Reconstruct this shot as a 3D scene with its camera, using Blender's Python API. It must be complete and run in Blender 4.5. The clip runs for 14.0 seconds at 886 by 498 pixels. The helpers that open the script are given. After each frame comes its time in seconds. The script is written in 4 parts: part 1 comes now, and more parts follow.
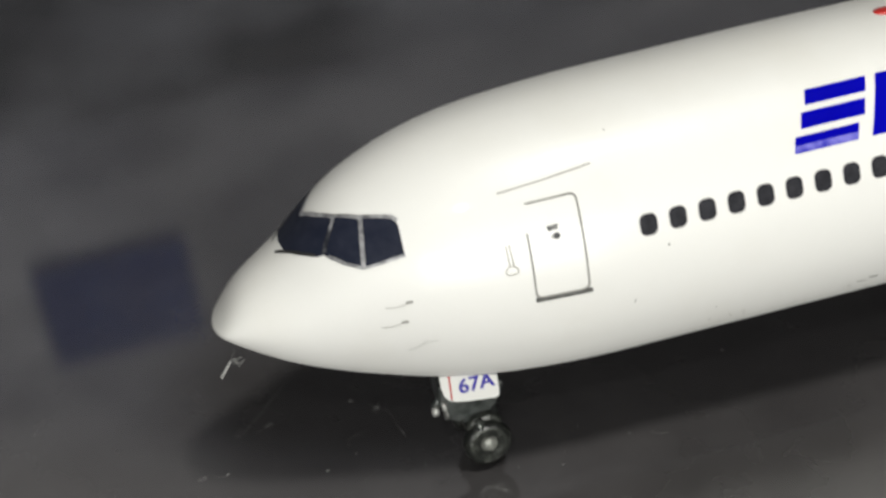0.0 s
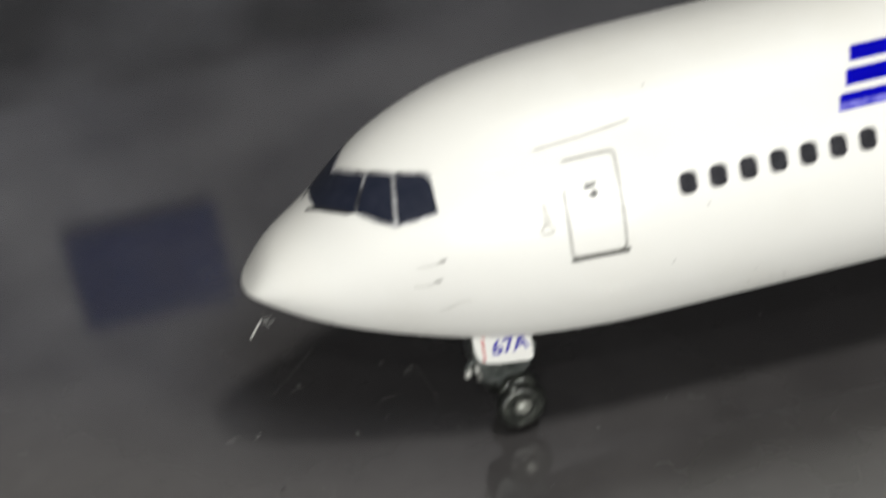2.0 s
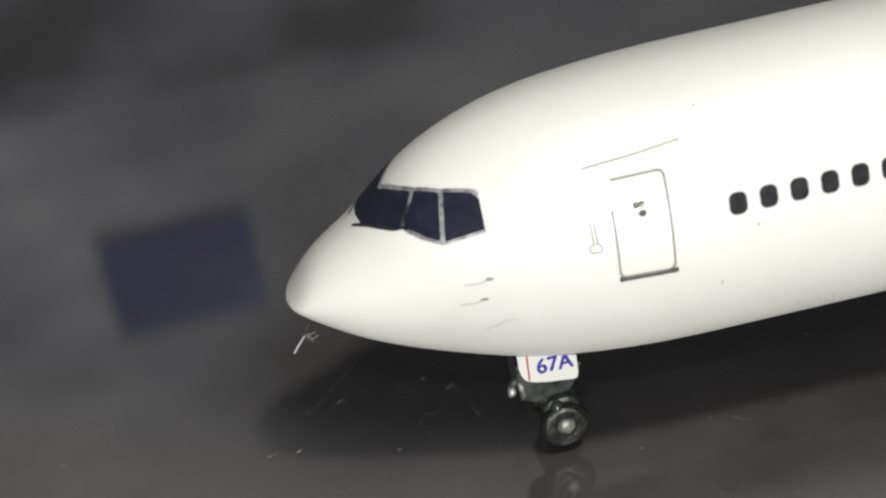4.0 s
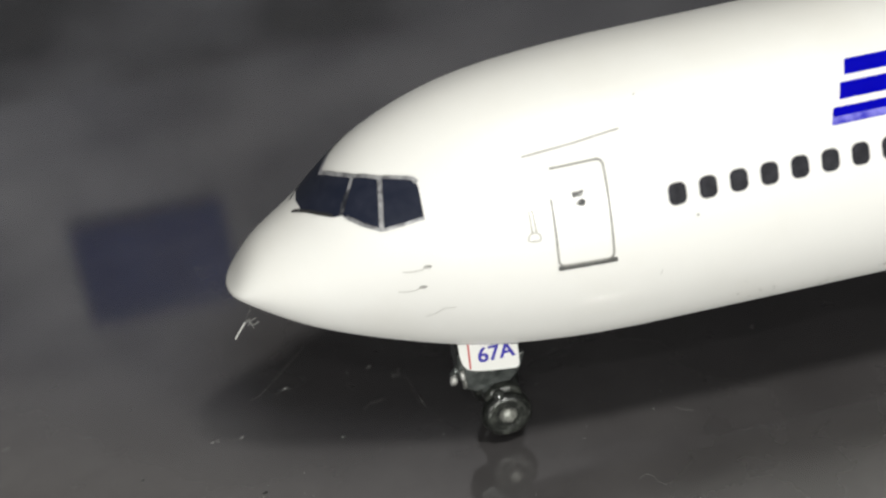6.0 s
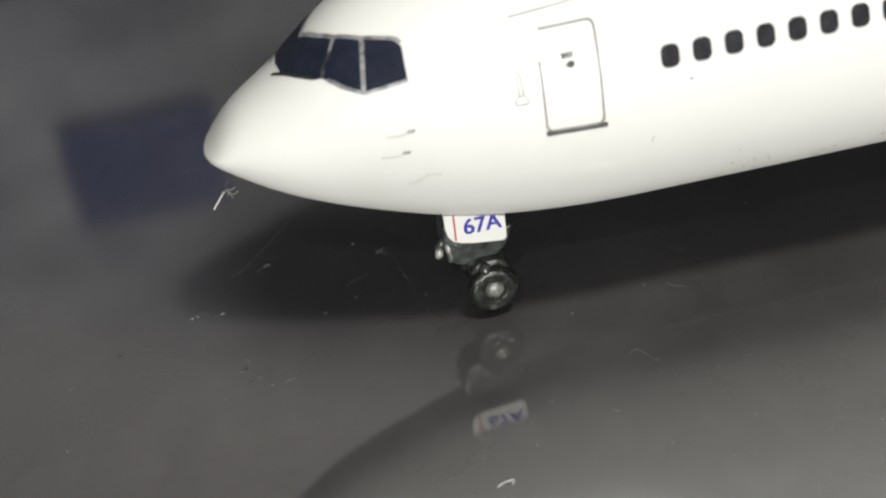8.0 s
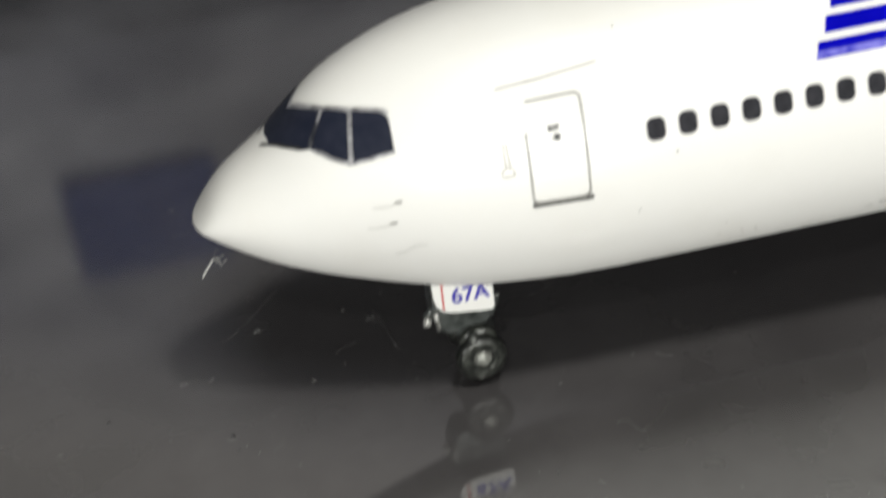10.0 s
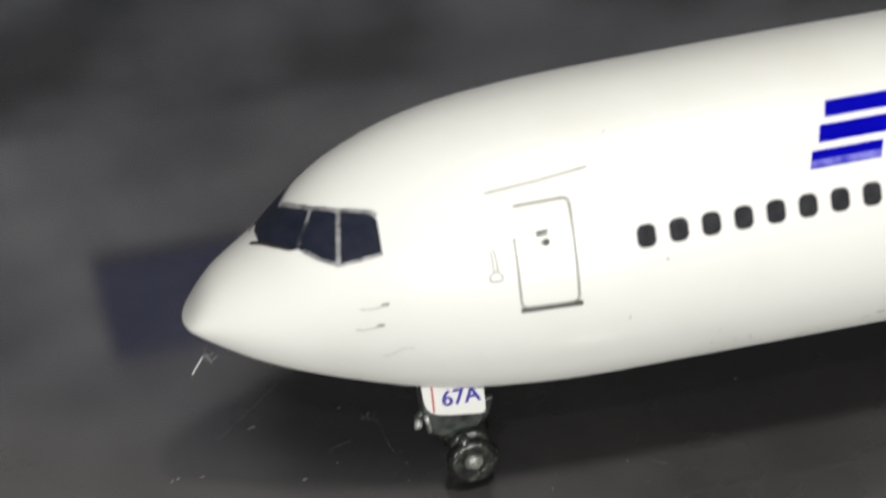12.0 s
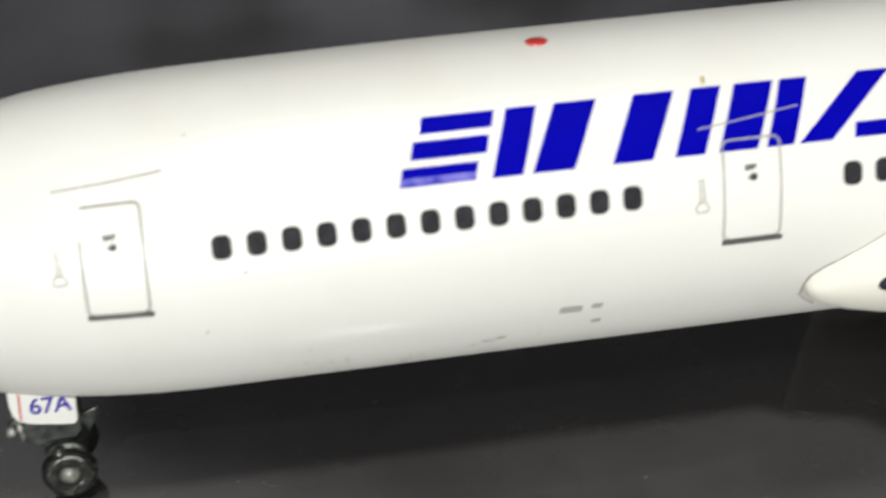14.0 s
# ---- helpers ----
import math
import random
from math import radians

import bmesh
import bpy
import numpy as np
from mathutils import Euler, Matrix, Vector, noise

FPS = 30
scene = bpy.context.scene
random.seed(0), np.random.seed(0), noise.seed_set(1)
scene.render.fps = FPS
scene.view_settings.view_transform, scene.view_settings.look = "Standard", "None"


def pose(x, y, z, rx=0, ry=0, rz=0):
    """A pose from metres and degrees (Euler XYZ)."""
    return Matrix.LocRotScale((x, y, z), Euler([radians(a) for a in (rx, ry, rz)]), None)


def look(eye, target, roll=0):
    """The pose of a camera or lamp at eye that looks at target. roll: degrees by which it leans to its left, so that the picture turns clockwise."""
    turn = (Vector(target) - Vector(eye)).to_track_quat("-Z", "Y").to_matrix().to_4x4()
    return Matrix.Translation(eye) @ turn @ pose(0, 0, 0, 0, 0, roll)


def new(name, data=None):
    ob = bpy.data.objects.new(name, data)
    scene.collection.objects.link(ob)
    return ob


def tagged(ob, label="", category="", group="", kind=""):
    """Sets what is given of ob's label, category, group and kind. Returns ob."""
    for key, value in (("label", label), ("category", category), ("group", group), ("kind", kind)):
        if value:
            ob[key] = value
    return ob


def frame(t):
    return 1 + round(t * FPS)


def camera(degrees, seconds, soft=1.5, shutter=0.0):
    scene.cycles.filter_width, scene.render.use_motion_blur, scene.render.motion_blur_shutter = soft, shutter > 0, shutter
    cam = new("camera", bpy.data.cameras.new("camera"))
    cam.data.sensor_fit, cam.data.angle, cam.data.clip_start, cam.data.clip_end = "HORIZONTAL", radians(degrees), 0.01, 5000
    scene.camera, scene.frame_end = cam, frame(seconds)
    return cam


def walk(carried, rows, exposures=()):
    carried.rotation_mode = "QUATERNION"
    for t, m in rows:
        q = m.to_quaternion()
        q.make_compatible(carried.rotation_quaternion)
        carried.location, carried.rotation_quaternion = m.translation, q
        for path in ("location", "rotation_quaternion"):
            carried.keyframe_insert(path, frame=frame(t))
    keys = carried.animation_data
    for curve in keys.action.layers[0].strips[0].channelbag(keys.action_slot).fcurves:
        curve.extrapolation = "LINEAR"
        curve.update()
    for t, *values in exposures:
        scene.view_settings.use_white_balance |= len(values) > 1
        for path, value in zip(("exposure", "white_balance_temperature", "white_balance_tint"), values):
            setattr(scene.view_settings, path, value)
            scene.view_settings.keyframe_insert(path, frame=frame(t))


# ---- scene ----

MM = 0.001
LENS = 30.0
cam = camera(LENS, 14.0, soft=2.3, shutter=0.7)
cam.data.dof.use_dof = True
cam.data.dof.focus_distance = 0.158
cam.data.dof.aperture_fstop = 30.0

# seconds, eye in millimetres, yaw, pitch, roll in degrees
PATH = [
    (0.0, 5.88, -137.17, 108.69, -13.81, -31.12, 7.52),
    (0.5, 6.74, -135.97, 106.63, -14.40, -31.91, 7.06),
    (0.6, 6.60, -136.00, 106.20, -14.38, -31.16, 7.07),
    (0.7, 6.30, -136.00, 105.90, -14.40, -31.02, 7.14),
    (0.8, 5.90, -136.00, 105.60, -14.56, -30.68, 7.24),
    (0.9, 5.60, -136.00, 105.40, -14.72, -31.40, 7.35),
    (1.0, 5.50, -136.01, 105.32, -14.11, -32.77, 7.44),
    (1.04, 5.50, -136.01, 105.32, -14.13, -33.09, 7.44),
    (1.1, 5.50, -136.00, 105.70, -14.24, -31.16, 7.49),
    (1.2, 5.50, -136.10, 106.50, -13.55, -30.99, 7.49),
    (1.3, 5.50, -136.10, 107.50, -13.11, -30.36, 7.46),
    (1.4, 5.50, -136.20, 108.30, -13.19, -30.77, 7.43),
    (1.5, 5.52, -136.19, 108.62, -13.11, -30.98, 7.43),
    (1.6, 5.50, -136.10, 108.40, -13.12, -31.26, 7.46),
    (1.7, 5.60, -135.90, 107.90, -13.21, -31.94, 7.52),
    (1.8, 5.60, -135.70, 107.30, -13.22, -31.85, 7.61),
    (1.9, 5.70, -135.30, 106.70, -13.12, -31.70, 7.70),
    (2.0, 5.71, -134.94, 106.19, -12.75, -32.01, 7.80),
    (2.1, 5.70, -134.50, 105.90, -12.16, -32.82, 7.89),
    (2.2, 5.70, -134.20, 105.70, -11.97, -32.89, 7.97),
    (2.3, 5.60, -133.80, 105.60, -12.02, -32.53, 8.02),
    (2.4, 5.50, -133.60, 105.60, -12.13, -32.75, 8.04),
    (2.5, 5.44, -133.52, 105.60, -11.94, -32.33, 8.03),
    (4.8, 4.30, -133.40, 106.90, -11.55, -31.48, 7.45),
    (4.9, 4.30, -133.40, 106.90, -11.57, -31.53, 7.39),
    (5.0, 4.25, -133.35, 106.93, -11.64, -31.46, 7.34),
    (5.1, 4.70, -133.40, 106.70, -11.70, -31.52, 7.24),
    (5.2, 5.90, -133.60, 106.30, -11.48, -31.52, 7.09),
    (5.3, 7.40, -133.80, 105.80, -11.79, -31.83, 6.94),
    (5.4, 8.60, -134.00, 105.30, -12.19, -31.99, 6.81),
    (5.5, 9.05, -134.09, 105.15, -12.07, -31.87, 6.76),
    (5.6, 9.00, -134.10, 105.20, -11.91, -31.91, 6.77),
    (5.7, 8.90, -134.20, 105.30, -11.81, -31.96, 6.77),
    (5.8, 8.80, -134.20, 105.30, -11.75, -31.74, 6.79),
    (5.9, 8.60, -134.20, 105.40, -11.77, -31.74, 6.82),
    (6.0, 8.34, -134.19, 105.45, -11.61, -31.80, 6.86),
    (6.1, 8.00, -134.20, 105.40, -11.70, -31.86, 6.90),
    (6.2, 7.70, -134.10, 105.40, -11.66, -31.97, 6.93),
    (6.3, 7.40, -134.10, 105.30, -11.65, -32.24, 6.95),
    (6.4, 7.10, -134.00, 105.10, -11.74, -32.66, 6.98),
    (6.5, 7.05, -133.98, 104.82, -11.65, -32.83, 7.03),
    (6.6, 7.30, -134.00, 104.10, -11.63, -33.12, 7.08),
    (6.7, 8.00, -134.10, 103.00, -11.41, -33.56, 7.11),
    (6.8, 8.70, -134.20, 101.80, -11.31, -34.49, 7.12),
    (6.9, 9.40, -134.20, 100.60, -11.06, -34.66, 7.13),
    (7.0, 9.67, -134.25, 99.76, -11.00, -34.64, 7.12),
    (7.1, 9.60, -134.10, 99.30, -11.40, -34.69, 7.08),
    (7.2, 9.40, -133.80, 99.00, -11.66, -34.62, 7.00),
    (7.3, 9.10, -133.30, 98.90, -11.73, -34.92, 6.90),
    (7.4, 8.90, -133.00, 98.80, -11.62, -34.80, 6.81),
    (7.5, 8.77, -132.79, 98.82, -11.55, -34.86, 6.75),
    (7.6, 8.80, -132.70, 98.80, -11.64, -34.77, 6.71),
    (7.7, 8.80, -132.70, 98.90, -11.67, -34.81, 6.67),
    (9.8, 10.30, -132.40, 100.70, -11.59, -34.33, 6.44),
    (9.9, 10.50, -132.40, 100.70, -11.55, -34.04, 6.45),
    (10.0, 10.75, -132.36, 100.71, -11.34, -32.96, 6.45),
    (10.1, 11.20, -132.30, 100.50, -11.73, -32.76, 6.48),
    (10.2, 12.10, -132.10, 100.00, -11.51, -32.63, 6.54),
    (10.3, 13.00, -131.90, 99.30, -10.89, -32.33, 6.61),
    (10.4, 13.70, -131.60, 98.80, -10.77, -31.43, 6.67),
    (10.5, 13.97, -131.36, 98.60, -10.52, -30.65, 6.69),
    (10.6, 14.00, -131.10, 98.60, -10.61, -30.29, 6.67),
    (10.7, 13.90, -130.80, 98.70, -10.83, -30.25, 6.62),
    (10.8, 13.90, -130.50, 98.80, -10.66, -30.40, 6.56),
    (10.9, 13.80, -130.40, 99.00, -10.87, -30.57, 6.51),
    (11.0, 13.81, -130.30, 99.14, -10.70, -30.64, 6.49),
    (11.1, 13.90, -130.40, 99.30, -10.34, -30.72, 6.50),
    (11.2, 14.10, -130.80, 99.40, -10.19, -30.46, 6.52),
    (11.3, 14.30, -131.20, 99.60, -10.06, -30.20, 6.52),
    (11.4, 14.60, -131.50, 99.70, -9.80, -30.21, 6.51),
    (11.5, 14.85, -131.69, 99.97, -9.76, -30.18, 6.45),
    (11.6, 15.10, -131.70, 100.30, -9.81, -30.33, 6.38),
    (11.7, 15.20, -131.70, 100.60, -9.93, -30.46, 6.33),
    (11.8, 15.40, -131.60, 100.90, -9.74, -30.42, 6.29),
    (11.9, 15.70, -131.50, 101.10, -9.51, -30.26, 6.27),
    (12.0, 16.06, -131.40, 101.14, -9.39, -29.91, 6.27),
    (12.1, 16.50, -131.20, 101.10, -9.40, -29.72, 6.26),
    (12.2, 17.10, -131.10, 100.80, -9.34, -29.78, 6.23),
    (12.3, 17.80, -130.80, 100.50, -9.58, -30.20, 6.18),
    (12.4, 18.40, -130.60, 100.10, -9.50, -30.17, 6.12),
    (12.5, 19.07, -130.34, 99.52, -9.55, -29.94, 6.03),
    (12.6, 19.70, -130.10, 98.90, -10.06, -29.93, 5.92),
    (12.7, 20.30, -129.80, 98.30, -9.98, -29.63, 5.80),
    (12.8, 21.10, -129.60, 97.70, -9.64, -29.56, 5.65),
    (12.9, 22.30, -129.50, 97.20, -9.22, -29.59, 5.49),
    (13.0, 23.91, -129.43, 96.87, -9.54, -30.04, 5.32),
    (13.1, 27.23, -129.46, 96.76, -9.28, -30.31, 4.96),
    (13.2, 29.40, -129.47, 96.69, -9.09, -30.01, 4.73),
    (13.3, 31.70, -129.49, 96.62, -8.87, -29.50, 4.48),
    (13.4, 34.64, -129.51, 96.53, -8.53, -29.13, 4.17),
    (13.5, 36.68, -129.53, 96.46, -8.27, -28.92, 3.95),
    (13.6, 39.80, -129.76, 96.27, -8.97, -28.91, 3.26),
    (13.7, 42.84, -129.98, 96.08, -9.58, -29.65, 2.59),
    (13.8, 43.80, -130.05, 96.03, -9.78, -29.62, 2.38),
    (13.9, 44.58, -130.11, 95.98, -9.89, -29.83, 2.20),
    (14.0, 45.36, -130.17, 95.93, -9.98, -29.67, 2.03),
]
EXPOSURES = [(0.0, 0.0), (2.5, 0.1), (5.0, 0.15), (7.5, 0.2), (10.5, 0.12), (12.5, 0.09), (14.0, 0.08)]
walk(cam, [(t, pose(x * MM, y * MM, z * MM, 90 + pitch, roll, yaw)) for t, x, y, z, yaw, pitch, roll in PATH], EXPOSURES)

# ---- light ----
world = bpy.data.worlds.new("room_air")
scene.world = world
world.use_nodes = True
world.node_tree.nodes["Background"].inputs[0].default_value = (0.9, 0.95, 1.0, 1)
world.node_tree.nodes["Background"].inputs[1].default_value = 0.02
LAMP_AT = Vector((0.084, -0.15, 0.32))
LAMP_WATTS, LAMP_SIZE = 2.42, 0.036
key = bpy.data.lights.new("lamp_light", "POINT")
key.shadow_soft_size, key.energy, key.color = LAMP_SIZE / 2, LAMP_WATTS, (1.0, 0.99, 0.93)
lamp_light = new("lamp_light", key)
lamp_light.location = LAMP_AT
SPOT_AT = Vector((-0.03, -0.214, 0.226))
SPOT_WATTS, SPOT_SIZE = 0.3, 0.01
front = bpy.data.lights.new("spot_light", "POINT")
front.shadow_soft_size, front.energy, front.color = SPOT_SIZE / 2, SPOT_WATTS, (1.0, 0.995, 0.96)
spot_light = new("spot_light", front)
spot_light.location = SPOT_AT
# low front fill light, added to brighten the model's side; its source is unseen
WINDOW = (-230, 160, 2, 150)  # x and z limits of the window in the south wall, millimetres
FRONT_FILL_WATTS = 2.8
front_fill = bpy.data.lights.new("front_fill_light", "AREA")
front_fill.shape, front_fill.size, front_fill.size_y, front_fill.energy, front_fill.color = "RECTANGLE", 0.374, 0.132, FRONT_FILL_WATTS, (1.0, 1.0, 0.955)
front_fill_light = new("front_fill_light", front_fill)
front_fill_light.matrix_world = look((-0.035, -0.597, 0.074), (-0.035, 0.0, 0.026))


# ---- materials ----
def material(name, base, rough=0.5, metal=0.0, coat=0.0, ior=1.5, spec=0.5):
    m = bpy.data.materials.new(name)
    m.use_nodes = True
    b = m.node_tree.nodes["Principled BSDF"]
    b.inputs["Base Color"].default_value = (*base, 1)
    b.inputs["Roughness"].default_value = rough
    b.inputs["Metallic"].default_value = metal
    b.inputs["Coat Weight"].default_value = coat
    b.inputs["Coat Roughness"].default_value = 0.09
    b.inputs["IOR"].default_value = ior
    b.inputs["Specular IOR Level"].default_value = spec
    return m


def varied(m, base, other, scale, amount=1.0, detail=4.0, low=0.35, high=0.7, stretch=(1, 1, 1)):
    """Noise between two colours, at object size in metres."""
    t = m.node_tree
    b = t.nodes["Principled BSDF"]
    co = t.nodes.new("ShaderNodeTexCoord")
    mp = t.nodes.new("ShaderNodeMapping")
    mp.inputs["Scale"].default_value = stretch
    n = t.nodes.new("ShaderNodeTexNoise")
    n.inputs["Scale"].default_value, n.inputs["Detail"].default_value = scale, detail
    r = t.nodes.new("ShaderNodeMapRange")
    r.inputs["From Min"].default_value, r.inputs["From Max"].default_value = low, high
    r.inputs["To Max"].default_value = amount
    x = t.nodes.new("ShaderNodeMix")
    x.data_type = "RGBA"
    x.inputs["A"].default_value, x.inputs["B"].default_value = (*base, 1), (*other, 1)
    t.links.new(co.outputs["Object"], mp.inputs["Vector"])
    t.links.new(mp.outputs["Vector"], n.inputs["Vector"])
    t.links.new(n.outputs["Fac"], r.inputs["Value"])
    t.links.new(r.outputs["Result"], x.inputs["Factor"])
    t.links.new(x.outputs["Result"], b.inputs["Base Color"])
    return x, n


def relief(m, scale, strength, distance, detail=3.0):
    t = m.node_tree
    co = t.nodes.new("ShaderNodeTexCoord")
    n = t.nodes.new("ShaderNodeTexNoise")
    n.inputs["Scale"].default_value, n.inputs["Detail"].default_value = scale, detail
    bp = t.nodes.new("ShaderNodeBump")
    bp.inputs["Strength"].default_value, bp.inputs["Distance"].default_value = strength, distance
    t.links.new(co.outputs["Object"], n.inputs["Vector"])
    t.links.new(n.outputs["Fac"], bp.inputs["Height"])
    t.links.new(bp.outputs["Normal"], t.nodes["Principled BSDF"].inputs["Normal"])


WHITE = material("white_gloss_paint", (0.8, 0.79, 0.76), 0.42, coat=0.22)
WHITE.node_tree.nodes["Principled BSDF"].inputs["Coat Roughness"].default_value = 0.1
varied(WHITE, (0.8, 0.795, 0.765), (0.765, 0.755, 0.715), 90, low=0.5, high=0.8)
relief(WHITE, 420, 0.1, 0.00004)
WING_WHITE = material("cream_white_paint", (0.79, 0.775, 0.7), 0.6, coat=0.05)
varied(WING_WHITE, (0.79, 0.775, 0.7), (0.75, 0.73, 0.65), 120, low=0.5, high=0.8)
GLASS = material("dark_navy_window_print", (0.018, 0.02, 0.03), 0.4, spec=0.12)
varied(GLASS, (0.014, 0.017, 0.03), (0.022, 0.025, 0.04), 900)
CABIN = material("charcoal_window_print", (0.03, 0.03, 0.034), 0.6, spec=0.1)
varied(CABIN, (0.02, 0.02, 0.024), (0.034, 0.034, 0.04), 1200)
RIM = material("pale_grey_rim_print", (0.42, 0.41, 0.40), 0.45)
SILVER = material("silver_frame_print", (0.42, 0.42, 0.43), 0.38, metal=0.55)
varied(SILVER, (0.56, 0.56, 0.57), (0.2, 0.2, 0.21), 1700, low=0.38, high=0.66)
HANDLE = material("soft_grey_handle_print", (0.5, 0.495, 0.45), 0.5, spec=0.3)
varied(HANDLE, (0.34, 0.335, 0.3), (0.45, 0.44, 0.41), 800)
WORN = material("worn_dark_frame_print", (0.1, 0.1, 0.105), 0.4, metal=0.3)
varied(WORN, (0.025, 0.027, 0.035), (0.16, 0.16, 0.165), 1500, low=0.45, high=0.66)
LINE = material("pale_grey_line_print", (0.53, 0.52, 0.49), 0.6, spec=0.08)
varied(LINE, (0.33, 0.325, 0.305), (0.24, 0.235, 0.22), 500)
FAINT = material("faint_grey_line_print", (0.5, 0.49, 0.46), 0.5, spec=0.3)
varied(FAINT, (0.4, 0.39, 0.37), (0.3, 0.295, 0.28), 500)
PALE = material("pale_handle_print", (0.41, 0.4, 0.36), 0.6, spec=0.08)
VENT = material("mid_grey_print", (0.42, 0.415, 0.39), 0.5, spec=0.3)
SILL = material("dark_grey_sill_print", (0.09, 0.09, 0.085), 0.4)
HINGE = material("grey_hinge_paint", (0.13, 0.125, 0.13), 0.5)
BLACK = material("black_print", (0.025, 0.025, 0.025), 0.45)
BLUE = material("royal_blue_print", (0.001, 0.001, 0.34), 0.6, spec=0.03)
varied(BLUE, (0.0006, 0.0004, 0.33), (0.001, 0.0008, 0.38), 300)
PALEBLUE = material("worn_blue_print", (0.1, 0.09, 0.5), 0.6, spec=0.05)
varied(PALEBLUE, (0.03, 0.03, 0.4), (0.2, 0.19, 0.62), 700, low=0.4, high=0.65)
DECALBLUE = material("deep_blue_number_print", (0.02, 0.013, 0.33), 0.5)
RED = material("red_gloss_paint", (0.48, 0.03, 0.025), 0.3, coat=0.3)
REDLINE = material("thin_red_print", (0.5, 0.05, 0.045), 0.5)
GEAR = material("dark_gunmetal_gear_paint", (0.06, 0.068, 0.064), 0.33, metal=0.4)
varied(GEAR, (0.036, 0.042, 0.039), (0.12, 0.13, 0.125), 900)
relief(GEAR, 1500, 0.9, 0.00016)
TYRE = material("black_tyre_plastic", (0.02, 0.021, 0.02), 0.3)
varied(TYRE, (0.01, 0.011, 0.01), (0.075, 0.077, 0.07), 1500, low=0.58, high=0.68, detail=6)
relief(TYRE, 1200, 0.8, 0.00012, detail=5)
HUB = material("dull_silver_hub_paint", (0.3, 0.3, 0.27), 0.42, metal=0.35)
varied(HUB, (0.26, 0.265, 0.24), (0.07, 0.073, 0.068), 1400, low=0.42, high=0.66)
relief(HUB, 1500, 0.7, 0.00014)
DISH = material("gunmetal_wheel_paint", (0.06, 0.065, 0.06), 0.3, metal=0.3)
varied(DISH, (0.022, 0.024, 0.021), (0.075, 0.08, 0.07), 1000, low=0.42, high=0.7, detail=6)
relief(DISH, 1300, 0.5, 0.00014, detail=5)
COLLAR = material("polished_gunmetal_paint", (0.09, 0.095, 0.09), 0.16, metal=0.6)
relief(COLLAR, 900, 0.3, 0.0001)
CHROME = material("worn_silver_paint", (0.55, 0.55, 0.52), 0.4, metal=0.4)
varied(CHROME, (0.6, 0.6, 0.57), (0.16, 0.16, 0.15), 1500, low=0.4, high=0.6)
FIBRE = material("pale_lint_fibre", (0.26, 0.26, 0.25), 0.6)
THREAD = material("white_thread", (0.7, 0.7, 0.67), 0.6)
GRIME = material("dull_dark_grime", (0.045, 0.043, 0.043), 0.35, ior=1.7)
YELLOW = material("ochre_print", (0.45, 0.36, 0.12), 0.5)

TABLE = material("black_gloss_display_sheet", (0.045, 0.044, 0.044), 0.02, ior=2.15)
varied(TABLE, (0.0515, 0.0487, 0.0497), (0.077, 0.073, 0.0743), 38, low=0.32, high=0.68, detail=6)
rough_n, rough_r = TABLE.node_tree.nodes.new("ShaderNodeTexNoise"), TABLE.node_tree.nodes.new("ShaderNodeMapRange")
rough_n.inputs["Scale"].default_value, rough_n.inputs["Detail"].default_value = 45, 5
rough_r.inputs["To Min"].default_value, rough_r.inputs["To Max"].default_value = 0.035, 0.09
rough_c = TABLE.node_tree.nodes.new("ShaderNodeTexCoord")
TABLE.node_tree.links.new(rough_c.outputs["Object"], rough_n.inputs["Vector"])
TABLE.node_tree.links.new(rough_n.outputs["Fac"], rough_r.inputs["Value"])
TABLE.node_tree.links.new(rough_r.outputs["Result"], TABLE.node_tree.nodes["Principled BSDF"].inputs["Roughness"])
# fine smears and dust film on the sheet
smear_n, smear_r, smear_m = (TABLE.node_tree.nodes.new(k) for k in ("ShaderNodeTexNoise", "ShaderNodeMapRange", "ShaderNodeVectorMath"))
smear_n.inputs["Scale"].default_value, smear_n.inputs["Detail"].default_value, smear_n.inputs["Distortion"].default_value = 190, 5, 0.6
smear_r.inputs["From Min"].default_value, smear_r.inputs["From Max"].default_value = 0.3, 0.7
smear_r.inputs["To Min"].default_value, smear_r.inputs["To Max"].default_value = 0.93, 1.07
smear_m.operation = "SCALE"
TABLE.node_tree.links.new(rough_c.outputs["Object"], smear_n.inputs["Vector"])
TABLE.node_tree.links.new(smear_n.outputs["Fac"], smear_r.inputs["Value"])
TABLE.node_tree.links.new(TABLE.node_tree.nodes["Mix"].outputs["Result"], smear_m.inputs[0])
TABLE.node_tree.links.new(smear_r.outputs["Result"], smear_m.inputs["Scale"])
TABLE.node_tree.links.new(smear_m.outputs["Vector"], TABLE.node_tree.nodes["Principled BSDF"].inputs["Base Color"])
BACK = material("grey_panel_painted_shade", (0.3, 0.29, 0.28), 0.7)
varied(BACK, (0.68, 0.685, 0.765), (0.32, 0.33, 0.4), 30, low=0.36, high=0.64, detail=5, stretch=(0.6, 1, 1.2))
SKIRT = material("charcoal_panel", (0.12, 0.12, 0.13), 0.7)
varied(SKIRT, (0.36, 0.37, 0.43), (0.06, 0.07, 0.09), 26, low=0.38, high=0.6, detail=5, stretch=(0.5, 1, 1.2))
# dark patch painted in so its mirror image deepens the model's shadow
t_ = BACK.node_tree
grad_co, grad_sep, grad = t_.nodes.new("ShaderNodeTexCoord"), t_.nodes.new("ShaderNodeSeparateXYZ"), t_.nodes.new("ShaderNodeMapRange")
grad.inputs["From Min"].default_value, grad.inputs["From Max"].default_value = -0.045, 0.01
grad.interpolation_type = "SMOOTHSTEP"
